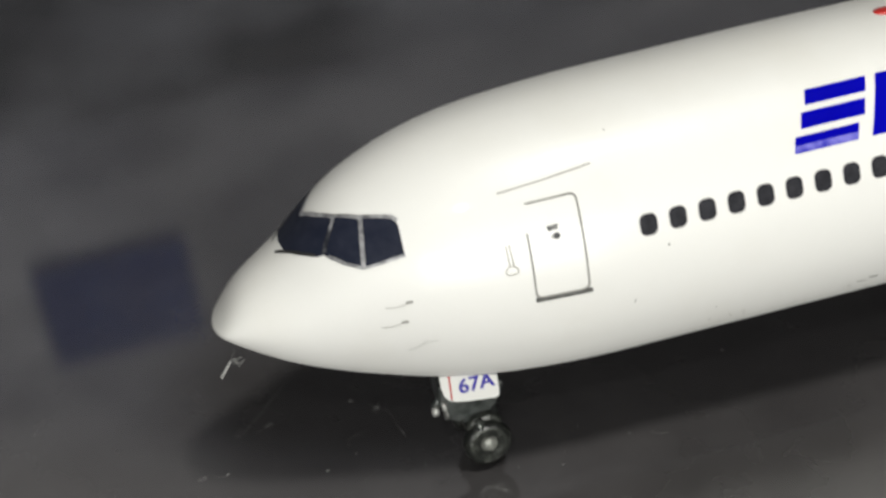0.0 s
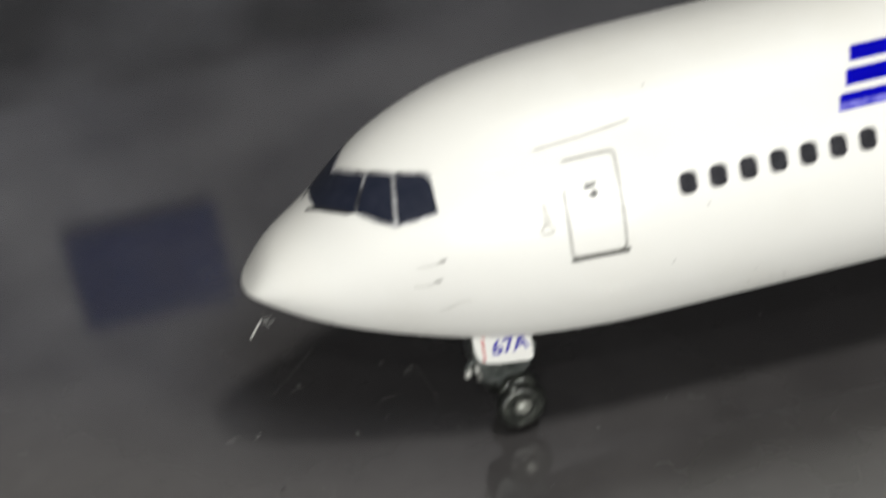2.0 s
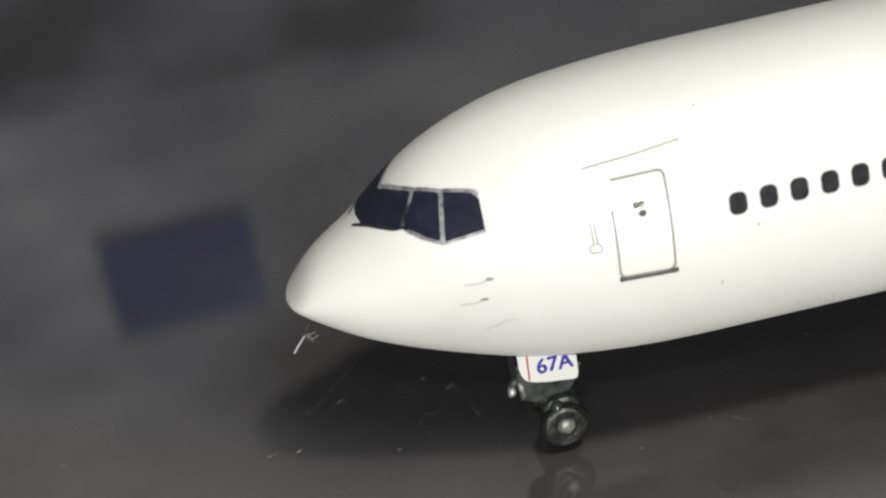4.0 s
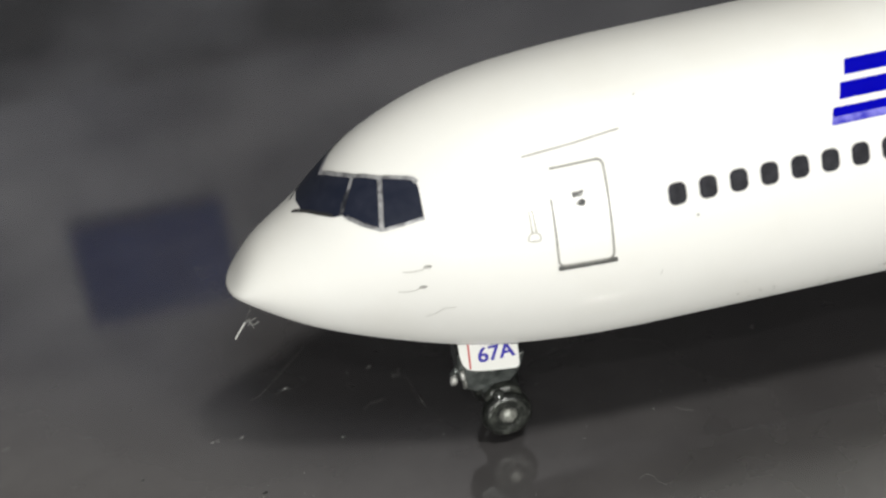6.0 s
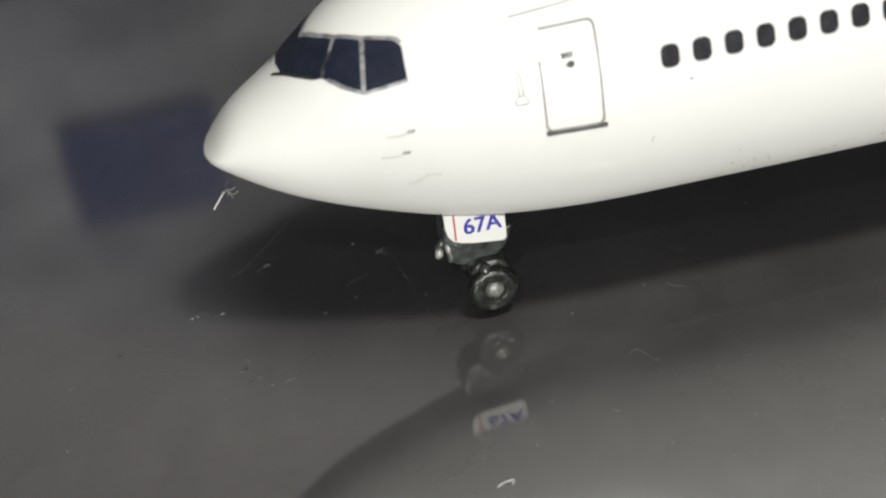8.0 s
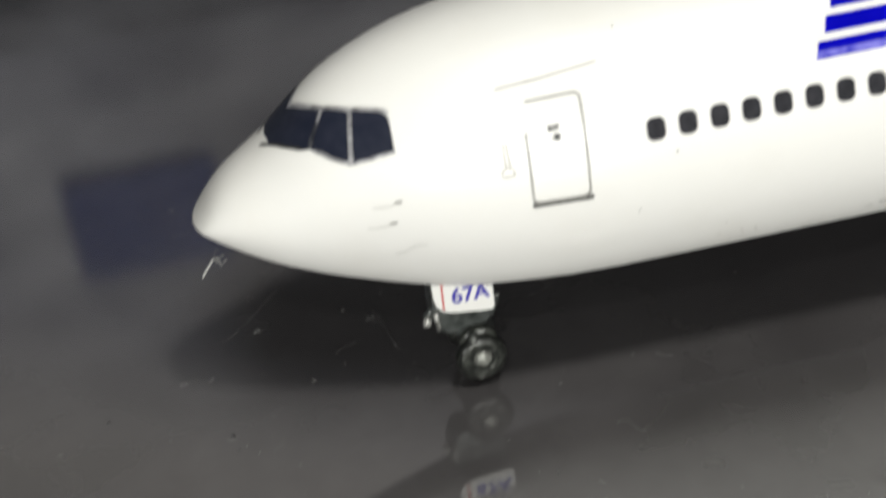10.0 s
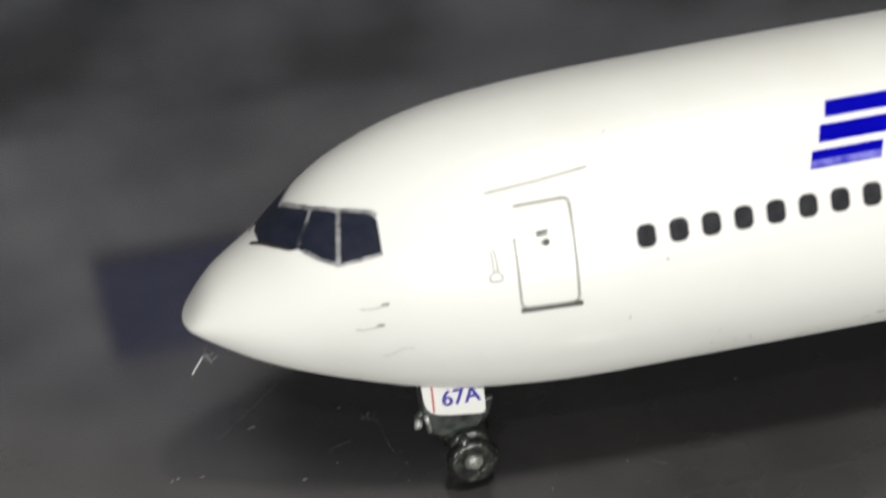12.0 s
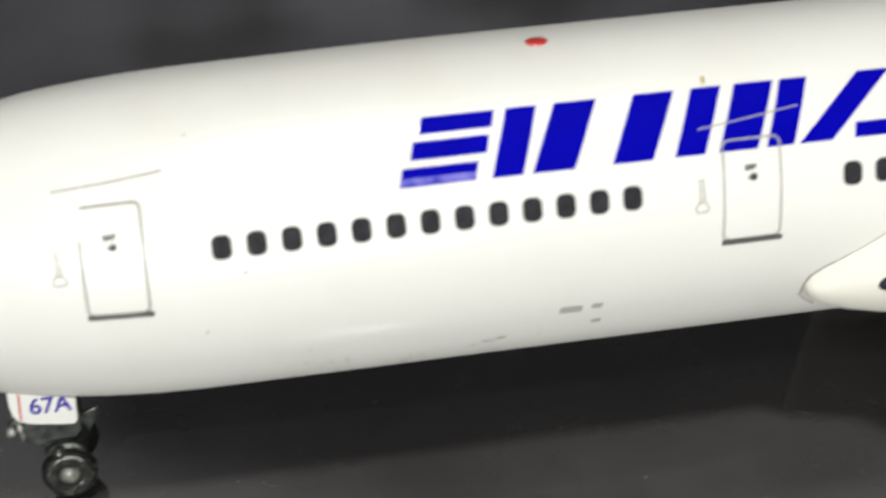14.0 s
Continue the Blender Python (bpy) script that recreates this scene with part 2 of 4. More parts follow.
shade_mix = t_.nodes.new("ShaderNodeMix")
shade_mix.data_type = "RGBA"
shade_mix.inputs["B"].default_value = (0.018, 0.018, 0.021, 1)
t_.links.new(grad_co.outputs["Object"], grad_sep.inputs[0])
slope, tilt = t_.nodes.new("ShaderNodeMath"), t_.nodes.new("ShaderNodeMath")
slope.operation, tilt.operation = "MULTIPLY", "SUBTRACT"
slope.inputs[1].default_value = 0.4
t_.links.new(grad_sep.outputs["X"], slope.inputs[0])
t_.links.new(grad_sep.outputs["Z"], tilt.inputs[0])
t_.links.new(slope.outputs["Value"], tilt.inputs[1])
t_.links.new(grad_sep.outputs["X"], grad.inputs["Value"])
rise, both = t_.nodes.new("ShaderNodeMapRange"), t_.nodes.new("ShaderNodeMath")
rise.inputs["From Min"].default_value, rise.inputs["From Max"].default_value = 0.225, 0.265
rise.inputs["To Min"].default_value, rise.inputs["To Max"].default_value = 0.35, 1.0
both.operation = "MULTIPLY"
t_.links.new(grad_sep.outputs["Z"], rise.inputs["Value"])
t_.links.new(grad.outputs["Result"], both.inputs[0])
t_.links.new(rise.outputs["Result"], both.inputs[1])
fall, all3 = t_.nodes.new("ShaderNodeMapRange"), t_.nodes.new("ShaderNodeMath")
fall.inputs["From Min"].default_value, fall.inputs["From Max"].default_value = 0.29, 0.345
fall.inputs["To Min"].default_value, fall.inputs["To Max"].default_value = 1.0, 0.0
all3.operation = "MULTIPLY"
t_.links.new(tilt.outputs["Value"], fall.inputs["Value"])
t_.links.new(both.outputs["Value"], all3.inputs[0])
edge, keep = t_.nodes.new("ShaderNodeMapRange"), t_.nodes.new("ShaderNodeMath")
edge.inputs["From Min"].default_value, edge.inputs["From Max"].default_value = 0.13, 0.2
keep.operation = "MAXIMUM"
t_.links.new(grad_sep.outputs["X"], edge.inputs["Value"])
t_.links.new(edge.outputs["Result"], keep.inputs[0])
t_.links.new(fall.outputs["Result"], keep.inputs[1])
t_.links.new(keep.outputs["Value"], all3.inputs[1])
t_.links.new(all3.outputs["Value"], shade_mix.inputs["Factor"])
# pale upper part painted in; its mirror image brightens the sheet's front
lift, brighten_mix = t_.nodes.new("ShaderNodeMapRange"), t_.nodes.new("ShaderNodeMix")
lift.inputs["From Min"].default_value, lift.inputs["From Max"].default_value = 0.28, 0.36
brighten_mix.data_type = "RGBA"
brighten_mix.inputs["B"].default_value = (0.72, 0.69, 0.68, 1)
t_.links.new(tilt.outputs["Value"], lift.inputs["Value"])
t_.links.new(lift.outputs["Result"], brighten_mix.inputs["Factor"])
t_.links.new(t_.nodes["Mix"].outputs["Result"], brighten_mix.inputs["A"])
t_.links.new(brighten_mix.outputs["Result"], shade_mix.inputs["A"])
t_.links.new(shade_mix.outputs["Result"], t_.nodes["Principled BSDF"].inputs["Base Color"])
BLUECARD = material("navy_card", (0.02, 0.025, 0.075), 0.7)
varied(BLUECARD, (0.001, 0.03, 0.22), (0.003, 0.048, 0.29), 60)
WALL = material("booth_panel_paint", (0.12, 0.12, 0.12), 0.8)
varied(WALL, (0.065, 0.065, 0.065), (0.048, 0.048, 0.05), 12)
PANE = material("window_glass", (0.9, 0.95, 0.95), 0.02, ior=1.45)
PANE.node_tree.nodes["Principled BSDF"].inputs["Transmission Weight"].default_value = 1.0
HOUSING = material("lamp_housing_metal", (0.1, 0.1, 0.1), 0.4, metal=0.5)


# ---- mesh helpers ----
def mesh_of(name, bm, mat, smooth=True):
    me = bpy.data.meshes.new(name)
    bmesh.ops.recalc_face_normals(bm, faces=bm.faces[:])
    bm.to_mesh(me)
    bm.free()
    me.materials.append(mat)
    if smooth:
        for p in me.polygons:
            p.use_smooth = True
    return me


def part(name, bm, mat, parent, label="", smooth=True):
    ob = new(name, mesh_of(name, bm, mat, smooth))
    ob.parent = parent
    if label:
        tagged(ob, label)
    return ob


def box(bm, x0, x1, y0, y1, z0, z1, bevel=0.0):
    """A box in millimetres."""
    m = Matrix.Translation(Vector(((x0 + x1) / 2, (y0 + y1) / 2, (z0 + z1) / 2)) * MM) @ Matrix.Diagonal(((x1 - x0) * MM, (y1 - y0) * MM, (z1 - z0) * MM, 1))
    g = bmesh.ops.create_cube(bm, size=1, matrix=m)
    if bevel:
        es = list({e for v in g["verts"] for e in v.link_edges})
        bmesh.ops.bevel(bm, geom=es, offset=bevel * MM, segments=2, affect="EDGES", profile=0.5)
    return bm


def rod(bm, a, b, r0, r1=None, seg=14):
    """A capped round bar from a to b, in millimetres."""
    a, b = Vector(a) * MM, Vector(b) * MM
    r1 = r0 if r1 is None else r1
    q = (b - a).to_track_quat("Z", "Y").to_matrix().to_4x4()
    bmesh.ops.create_cone(bm, cap_ends=True, segments=seg, radius1=r0 * MM, radius2=r1 * MM, depth=(b - a).length, matrix=Matrix.Translation((a + b) / 2) @ q)
    return bm


def lathe(bm, profile, at, axis, seg=32, caps=True):
    """Revolve (radius, along) pairs, in millimetres, about axis through at."""
    q = Vector(axis).to_track_quat("Z", "Y").to_matrix()
    rings = []
    for r, h in profile:
        ring = []
        for i in range(seg):
            a = 2 * math.pi * i / seg
            ring.append(bm.verts.new((Vector(at) + q @ Vector((r * math.cos(a), r * math.sin(a), h))) * MM))
        rings.append(ring)
    for p, n in zip(rings, rings[1:]):
        for i in range(seg):
            j = (i + 1) % seg
            bm.faces.new((p[i], p[j], n[j], n[i]))
    if caps:
        bm.faces.new(rings[0])
        bm.faces.new(rings[-1])
    return bm


def fibre(points, r, bm=None):
    """A thin bent fibre through points, in millimetres."""
    bm = bm or bmesh.new()
    pts = [Vector(p) for p in points]
    fine = []
    for i in range(len(pts) - 1):
        p0, p1, p2, p3 = pts[max(i - 1, 0)], pts[i], pts[i + 1], pts[min(i + 2, len(pts) - 1)]
        for k in range(5):
            t = k / 5
            fine.append(0.5 * (2 * p1 + (p2 - p0) * t + (2 * p0 - 5 * p1 + 4 * p2 - p3) * t * t + (3 * p1 - p0 - 3 * p2 + p3) * t**3))
    fine.append(pts[-1])
    rings = []
    for i, p in enumerate(fine):
        d = (fine[min(i + 1, len(fine) - 1)] - fine[max(i - 1, 0)]).normalized()
        u = d.orthogonal().normalized()
        w = d.cross(u)
        rings.append([bm.verts.new((p + (u * math.cos(a) + w * math.sin(a)) * r) * MM) for a in (0, 1.57, 3.14, 4.71)])
    for a, b in zip(rings, rings[1:]):
        for i in range(4):
            bm.faces.new((a[i], a[(i + 1) % 4], b[(i + 1) % 4], b[i]))
    bm.faces.new(rings[0])
    bm.faces.new(rings[-1])
    return bm


# ---- the fuselage's form, in millimetres ----
NOSE_X, MID_Z, HALF_W, HALF_H = 4.81, 26.15, 12.75, 14.83
LENGTH, TAIL_AT = 274.0, 186.0
KNOT = np.array([0, 0.9, 1.8, 2.8, 3.8, 4.8, 5.8, 6.8, 7.9])
TOP = np.array([23.43, 24.63, 27.52, 30.78, 35.98, 39.2, 40.44, 40.8, 40.98])
LOW = np.array([23.43, 22.71, 20.65, 17.81, 14.98, 12.54, 11.44, 11.3, 11.32])
WIDE = np.array([0.0, 2.89, 4.64, 6.68, 8.88, 11.22, 12.55, 12.7, 12.75])


def glide(k, u):
    m = np.gradient(k, KNOT)
    m[-1] = 0
    i = int(min(max(np.searchsorted(KNOT, u) - 1, 0), len(KNOT) - 2))
    h = KNOT[i + 1] - KNOT[i]
    t = min(max((u - KNOT[i]) / h, 0), 1)
    return (2 * t**3 - 3 * t**2 + 1) * k[i] + (t**3 - 2 * t**2 + t) * h * m[i] + (3 * t**2 - 2 * t**3) * k[i + 1] + (t**3 - t**2) * h * m[i + 1]


def section(x):
    """Top, bottom and half width of the fuselage at x."""
    s = max(x - NOSE_X, 0.0)
    if s < 62.4:
        u = math.sqrt(s)
        return glide(TOP, u), glide(LOW, u), glide(WIDE, u)
    k = min(max((s - TAIL_AT) / (LENGTH - TAIL_AT), 0), 1)
    top = MID_Z + HALF_H - 4.5 * k**1.6
    low = MID_Z - HALF_H + 22.5 * k**1.45
    return top, low, HALF_W * (1 - 0.93 * k**1.7)


def skin(x, a, off=0.0):
    """The point of the skin at x and angle a (radians, 0 to the near side, up to pi/2 at the crown), raised by off, in metres."""
    def at(x, a):
        t, l, w = section(x)
        return Vector((x, -w * math.cos(a), (t + l) / 2 + (t - l) / 2 * math.sin(a)))
    p = at(x, a)
    if off:
        da = at(x, a + 0.01) - at(x, a - 0.01)
        dx = at(x + 0.1, a) - at(x - 0.1, a)
        p = p + dx.cross(da).normalized() * off
    return p * MM


ARC = 13.8


def side(x, z):
    """Flat print coordinates (x, arc) of a place on the near side at height z."""
    t, l, w = section(x)
    return (x, ARC * math.asin(min(max((z - (t + l) / 2) / ((t - l) / 2), -1), 1)))


def print_on(bm, outline, off=0.04, step_a=0.7, step_x=50.0, flip=1):
    """Lay a flat outline of (x, arc) on the skin; flip=-1 puts it on the far side."""
    b2 = bmesh.new()
    vs = [b2.verts.new((x, a, 0)) for x, a in outline]
    es = [b2.edges.new((vs[i], vs[(i + 1) % len(vs)])) for i in range(len(vs))]
    bmesh.ops.triangle_fill(b2, use_beauty=True, use_dissolve=False, edges=es)
    for axis, step in ((1, step_a), (0, step_x)):
        lo, hi = min(p[axis] for p in outline), max(p[axis] for p in outline)
        for i in range(math.floor(lo / step) + 1, math.ceil(hi / step)):
            no = (1, 0, 0) if axis == 0 else (0, 1, 0)
            bmesh.ops.bisect_plane(b2, geom=b2.verts[:] + b2.edges[:] + b2.faces[:], plane_co=tuple(c * i * step for c in no), plane_no=no, dist=1e-5)
    made = {}
    for f in b2.faces:
        ring = []
        for v in f.verts:
            if v not in made:
                p = skin(v.co.x, v.co.y / ARC, off)
                made[v] = bm.verts.new((p.x, p.y * flip, p.z))
            ring.append(made[v])
        bm.faces.new(ring)
    b2.free()
    return bm


def rounded(cx, ca, w, h, r, n=5, lean=0.0):
    """A rounded rectangle in print coordinates."""
    out = []
    for sx, sy, a0 in ((1, 1, 0), (-1, 1, 90), (-1, -1, 180), (1, -1, 270)):
        for i in range(n + 1):
            a = radians(a0 + 90 * i / n)
            x, y = sx * (w / 2 - r) + r * math.cos(a), sy * (h / 2 - r) + r * math.sin(a)
            out.append((cx + x + lean * y, ca + y))
    return out


def ribbon(bm, path, width, off=0.04, closed=False, flip=1, step=0.6):
    """A line of constant width along (x, arc) points."""
    pts = []
    src = list(path) + ([path[0]] if closed else [])
    for (x0, a0), (x1, a1) in zip(src, src[1:]):
        n = max(1, int(math.hypot(x1 - x0, a1 - a0) / step))
        pts += [(x0 + (x1 - x0) * i / n, a0 + (a1 - a0) * i / n) for i in range(n)]
    if not closed:
        pts.append(src[-1])
    n = len(pts)
    rows = []
    for i in range(n):
        p = pts[(i - 1) % n] if closed or i else pts[0]
        q = pts[(i + 1) % n] if closed or i < n - 1 else pts[-1]
        d = math.hypot(q[0] - p[0], q[1] - p[1]) or 1
        nx, na = -(q[1] - p[1]) / d * width / 2, (q[0] - p[0]) / d * width / 2
        row = []
        for s in (1, -1):
            v = skin(pts[i][0] + s * nx, (pts[i][1] + s * na) / ARC, off)
            row.append(bm.verts.new((v.x, v.y * flip, v.z)))
        rows.append(row)
    for i in range(n if closed else n - 1):
        a, b = rows[i], rows[(i + 1) % n]
        bm.faces.new((a[0], a[1], b[1], b[0]))
    return bm


# ---- setting ----
def slab(name, x0, x1, y0, y1, z0, z1, mat, label, category, bevel=0.0):
    ob = new(name, mesh_of(name, box(bmesh.new(), x0, x1, y0, y1, z0, z1, bevel), mat, False))
    return tagged(ob, label, category, kind="structure")


slab("ground", -450, 560, -600, 424, -18, 0, TABLE, "glossy black dusty display sheet under the model", "tabletop")
slab("wall_north", -450, 560, 424, 440, -18, 640, BACK, "mottled grey panel with painted dark shade patch and brightened top, mirrored in the sheet", "wall")
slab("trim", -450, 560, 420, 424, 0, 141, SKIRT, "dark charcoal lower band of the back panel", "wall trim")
slab("wall_west", -466, -450, -616, 440, -18, 640, WALL, "plain grey side panel of the display booth", "wall")
slab("wall_east", 560, 576, -616, 440, -18, 640, WALL, "plain grey side panel of the display booth", "wall")
slab("ceiling", -466, 576, -616, 440, 640, 656, WALL, "plain grey roof panel of the display booth", "ceiling")
wall_bm = bmesh.new()
for x0, x1, z0, z1 in ((-450, WINDOW[0], -18, 640), (WINDOW[1], 560, -18, 640), (WINDOW[0], WINDOW[1], -18, WINDOW[2]), (WINDOW[0], WINDOW[1], WINDOW[3], 640)):
    box(wall_bm, x0, x1, -616, -600, z0, z1)
tagged(new("wall_south", mesh_of("wall_south", wall_bm, WALL, False)), "plain grey front panel with an added low window for fill light", "wall", kind="structure")
# unseen window, added only to carry the front fill light
window = tagged(new("fill_window_1"), "added unseen low window for the front fill light", "window", kind="structure")
wf = bmesh.new()
for x0, x1, z0, z1 in ((WINDOW[0], WINDOW[0] + 8, WINDOW[2], WINDOW[3]), (WINDOW[1] - 8, WINDOW[1], WINDOW[2], WINDOW[3]), (WINDOW[0] + 8, WINDOW[1] - 8, WINDOW[2], WINDOW[2] + 8), (WINDOW[0] + 8, WINDOW[1] - 8, WINDOW[3] - 8, WINDOW[3])):
    box(wf, x0, x1, -613, -603, z0, z1)
part("window_frame", wf, WALL, window, smooth=False)
part("pane", box(bmesh.new(), WINDOW[0] + 8, WINDOW[1] - 8, -610, -607, WINDOW[2] + 8, WINDOW[3] - 8), PANE, window, smooth=False)

card = tagged(new("blue_card", mesh_of("blue_card", box(bmesh.new(), -59, -1, 417, 419.9, 194, 238, 0.8), BLUECARD, False)), "small dark navy blue card fixed to the grey wall panel", "card")


def hanging_lamp(at, k, label):
    """A bulb socket on a cord that hangs from the roof panel; k scales the socket."""
    lamp = tagged(new("pendant_lamp"), label, "lamp")
    lamp.location = at
    low = 48 * k
    part("socket", lathe(bmesh.new(), [(9 * k, low), (15 * k, low + 2 * k), (16 * k, low + 14 * k), (14 * k, low + 44 * k), (8 * k, low + 57 * k), (3 * k, low + 62 * k)], (0, 0, 0), (0, 0, 1)), HOUSING, lamp)
    part("cord", rod(bmesh.new(), (0, 0, low + 60 * k), (0, 0, 641 - at.z / MM), 2.5 * k), HOUSING, lamp)
    return lamp


hanging_lamp(LAMP_AT, 1.0, "small globe lamp hanging on a dark cord")
hanging_lamp(SPOT_AT, 0.3, "tiny bright bulb hanging on a thin dark cord")


# ---- model airliner ----
plane = tagged(new("model_airliner"), "glossy white scale model airliner with blue titles and dark gear", "model aeroplane", kind="thing")

stations = [NOSE_X + s for s in (0.02, 0.1, 0.25, 0.45, 0.7, 1.0, 1.4, 1.9, 2.5, 3.2, 4.0, 5, 6, 7, 8, 9.2, 10.5, 12, 13.5, 15, 17, 19, 21, 23, 25.5, 28, 31, 34, 38, 42, 47, 52, 57, 62.4, 70, 90, 110, 130, 150, 170, 186, 196, 206, 216, 226, 236, 246, 256, 266, 271, 274)]
AROUND = 112


def fuselage():
    bm = bmesh.new()
    rings = []
    for x in stations:
        rings.append([bm.verts.new(skin(x, 2 * math.pi * i / AROUND)) for i in range(AROUND)])
    for p, n in zip(rings, rings[1:]):
        for i in range(AROUND):
            j = (i + 1) % AROUND
            bm.faces.new((p[i], p[j], n[j], n[i]))
    tip = bm.verts.new(Vector((NOSE_X - 0.02, 0, 23.43)) * MM)
    for i in range(AROUND):
        bm.faces.new((rings[0][i], rings[0][(i + 1) % AROUND], tip))
    bm.faces.new(rings[-1])
    return bm


body = part("fuselage", fuselage(), WHITE, plane)


# cockpit glazing: corners as (x, height) on the near side; a height of None is the crown line
def crown(x):
    return (x, ARC * math.pi / 2)


PANES = {
    "front": [crown(15.4), side(16.67, 33.78), side(17.9, 34.12), side(17.1, 32.9), side(16.35, 31.45), side(15.6, 31.2), side(15.1, 31.3), side(14.3, 31.05), side(13.85, 31.1), side(13.45, 31.0), side(13.0, 30.8), crown(12.75)],
    "middle": [side(17.92, 34.15), side(20.2, 34.35), side(19.4, 30.55), side(18.0, 30.95), side(16.4, 31.4), side(17.12, 32.9)],
    "rear": [side(20.42, 34.36), side(22.98, 34.4), side(23.33, 33.95), side(23.3, 31.5), side(19.7, 30.62)],
}
TOP_BAR = [crown(15.4), side(16.67, 33.86), side(17.95, 34.18), side(20.1, 34.4), side(23.0, 34.48), side(23.3, 34.22)]
LOW_BAR = [side(16.7, 31.38), side(18.0, 30.9), side(19.5, 30.48), side(21.4, 30.95), side(23.35, 31.48)]
for flip in (1, -1):
    for outline in PANES.values():
        part("cockpit_window", print_on(bmesh.new(), outline, 0.05, 0.5, 0.5, flip), GLASS, plane, "dark navy cockpit window pane")
    part("window_frame", ribbon(bmesh.new(), TOP_BAR, 0.4, 0.07, flip=flip), SILVER, plane, "worn silver upper window frame")
    part("window_frame", ribbon(bmesh.new(), LOW_BAR, 0.33, 0.07, flip=flip), SILVER, plane, "worn silver lower window frame")
    part("window_post", ribbon(bmesh.new(), [side(17.99, 34.12), side(17.36, 33.2)], 0.36, 0.075, flip=flip), SILVER, plane, "worn silver window post")
    part("window_post", ribbon(bmesh.new(), [side(17.36, 33.2), side(16.95, 32.6), side(16.3, 31.45)], 0.5, 0.072, flip=flip), WORN, plane, "dark worn lower end of the window post")
    part("window_post", ribbon(bmesh.new(), [side(20.27, 34.42), side(19.5, 30.6)], 0.42, 0.075, flip=flip), SILVER, plane, "worn silver window post")
    part("wiper", ribbon(bmesh.new(), [side(12.25, 30.4), side(13.5, 30.95), side(14.4, 31.15), side(15.6, 31.28)], 0.3, 0.09, flip=flip), BLACK, plane, "thin black printed wiper")

# cabin windows
PITCH, ROW_X, ROW_Z = 2.86, 45.58, 30.48
ROW_A = side(ROW_X, ROW_Z)[1]


for i in list(range(13)) + [13 + k for k in range(2)]:
    wx = ROW_X + PITCH * i if i < 13 else 99.25 + PITCH * (i - 13)
    w = part("cabin_window", print_on(bmesh.new(), rounded(wx, ROW_A, 1.6, 1.89, 0.58), 0.05, 0.5), CABIN, plane)
    part("rim", print_on(bmesh.new(), rounded(wx, ROW_A, 1.78, 2.07, 0.66), 0.03, 0.5), RIM, w)


def door(x0, top_z, low_z, mat, worn):
    """A printed cabin door, its sill, spyhole, sign and handle, on the near side; x0 is the sill's front end.
    Worn: the outline is left open at the upper front corner."""
    a0, a1 = side(x0 + 2.6, low_z)[1], side(x0 + 2.6, top_z)[1]
    ca, h = (a0 + a1) / 2, a1 - a0
    line = rounded(x0 + 2.6, ca, 5.0, h, 0.6, lean=0.015)
    if worn:
        line = [p for p in line if not (p[0] < x0 + 0.9 and p[1] > ca)]
        start = min(range(len(line)), key=lambda k: (line[k][1] < ca, line[k][0]))
        line = line[start:] + line[:start]
        if line[1][1] < ca:
            line = [line[0]] + line[:0:-1]
        line = [(x0 + 0.45, line[0][1])] + line
        line.append((line[-1][0] + 0.04, a0 + 0.7 * h))
    leaf = part("door_outline", ribbon(bmesh.new(), line, 0.18, 0.075, closed=not worn), mat, plane, "pale grey printed cabin door outline")
    part("sill", print_on(bmesh.new(), rounded(x0 + 2.62, a0 - 0.2, 5.35, 0.48, 0.12), 0.08), SILL, leaf, "dark grey door sill")
    pa = side(x0 + 2.7, 31.3)[1]
    part("spyhole", print_on(bmesh.new(), rounded(x0 + 2.72, pa, 0.66, 0.62, 0.3), 0.06), BLACK, leaf, "small black round door window")
    part("spyhole_smudge", print_on(bmesh.new(), rounded(x0 + 2.36, pa - 0.04, 0.4, 0.36, 0.16), 0.055), VENT, leaf, "grey smudge beside the door window")
    part("canopy_line", ribbon(bmesh.new(), [side(x0 - 1.75, top_z + 1.0), side(x0 + 2.7, top_z + 1.45), side(x0 + 7.2, top_z + 1.95)], 0.13, 0.075), FAINT, plane, "pale grey printed line above the door")
    la, lb = side(x0 - 1.8, low_z + 5.6)[1], side(x0 - 1.8, low_z + 2.75)[1]
    top_a, ring_a = la, lb + 0.85
    hm = part("handle", ribbon(bmesh.new(), [(x0 - 1.98, ring_a), (x0 - 2.02, top_a), (x0 - 1.72, top_a + 0.02), (x0 - 1.62, ring_a)], 0.15, 0.05), PALE, leaf, "pale grey printed door handle outline")
    part("handle_ring", ribbon(bmesh.new(), [(x0 - 1.84 + 0.56 * math.cos(k * 0.4), lb + 0.42 + max(0.5 * math.sin(k * 0.4), -0.3)) for k in range(16)], 0.13, 0.055, closed=True), PALE, hm, "grey ring at the handle's end")
    return leaf, pa


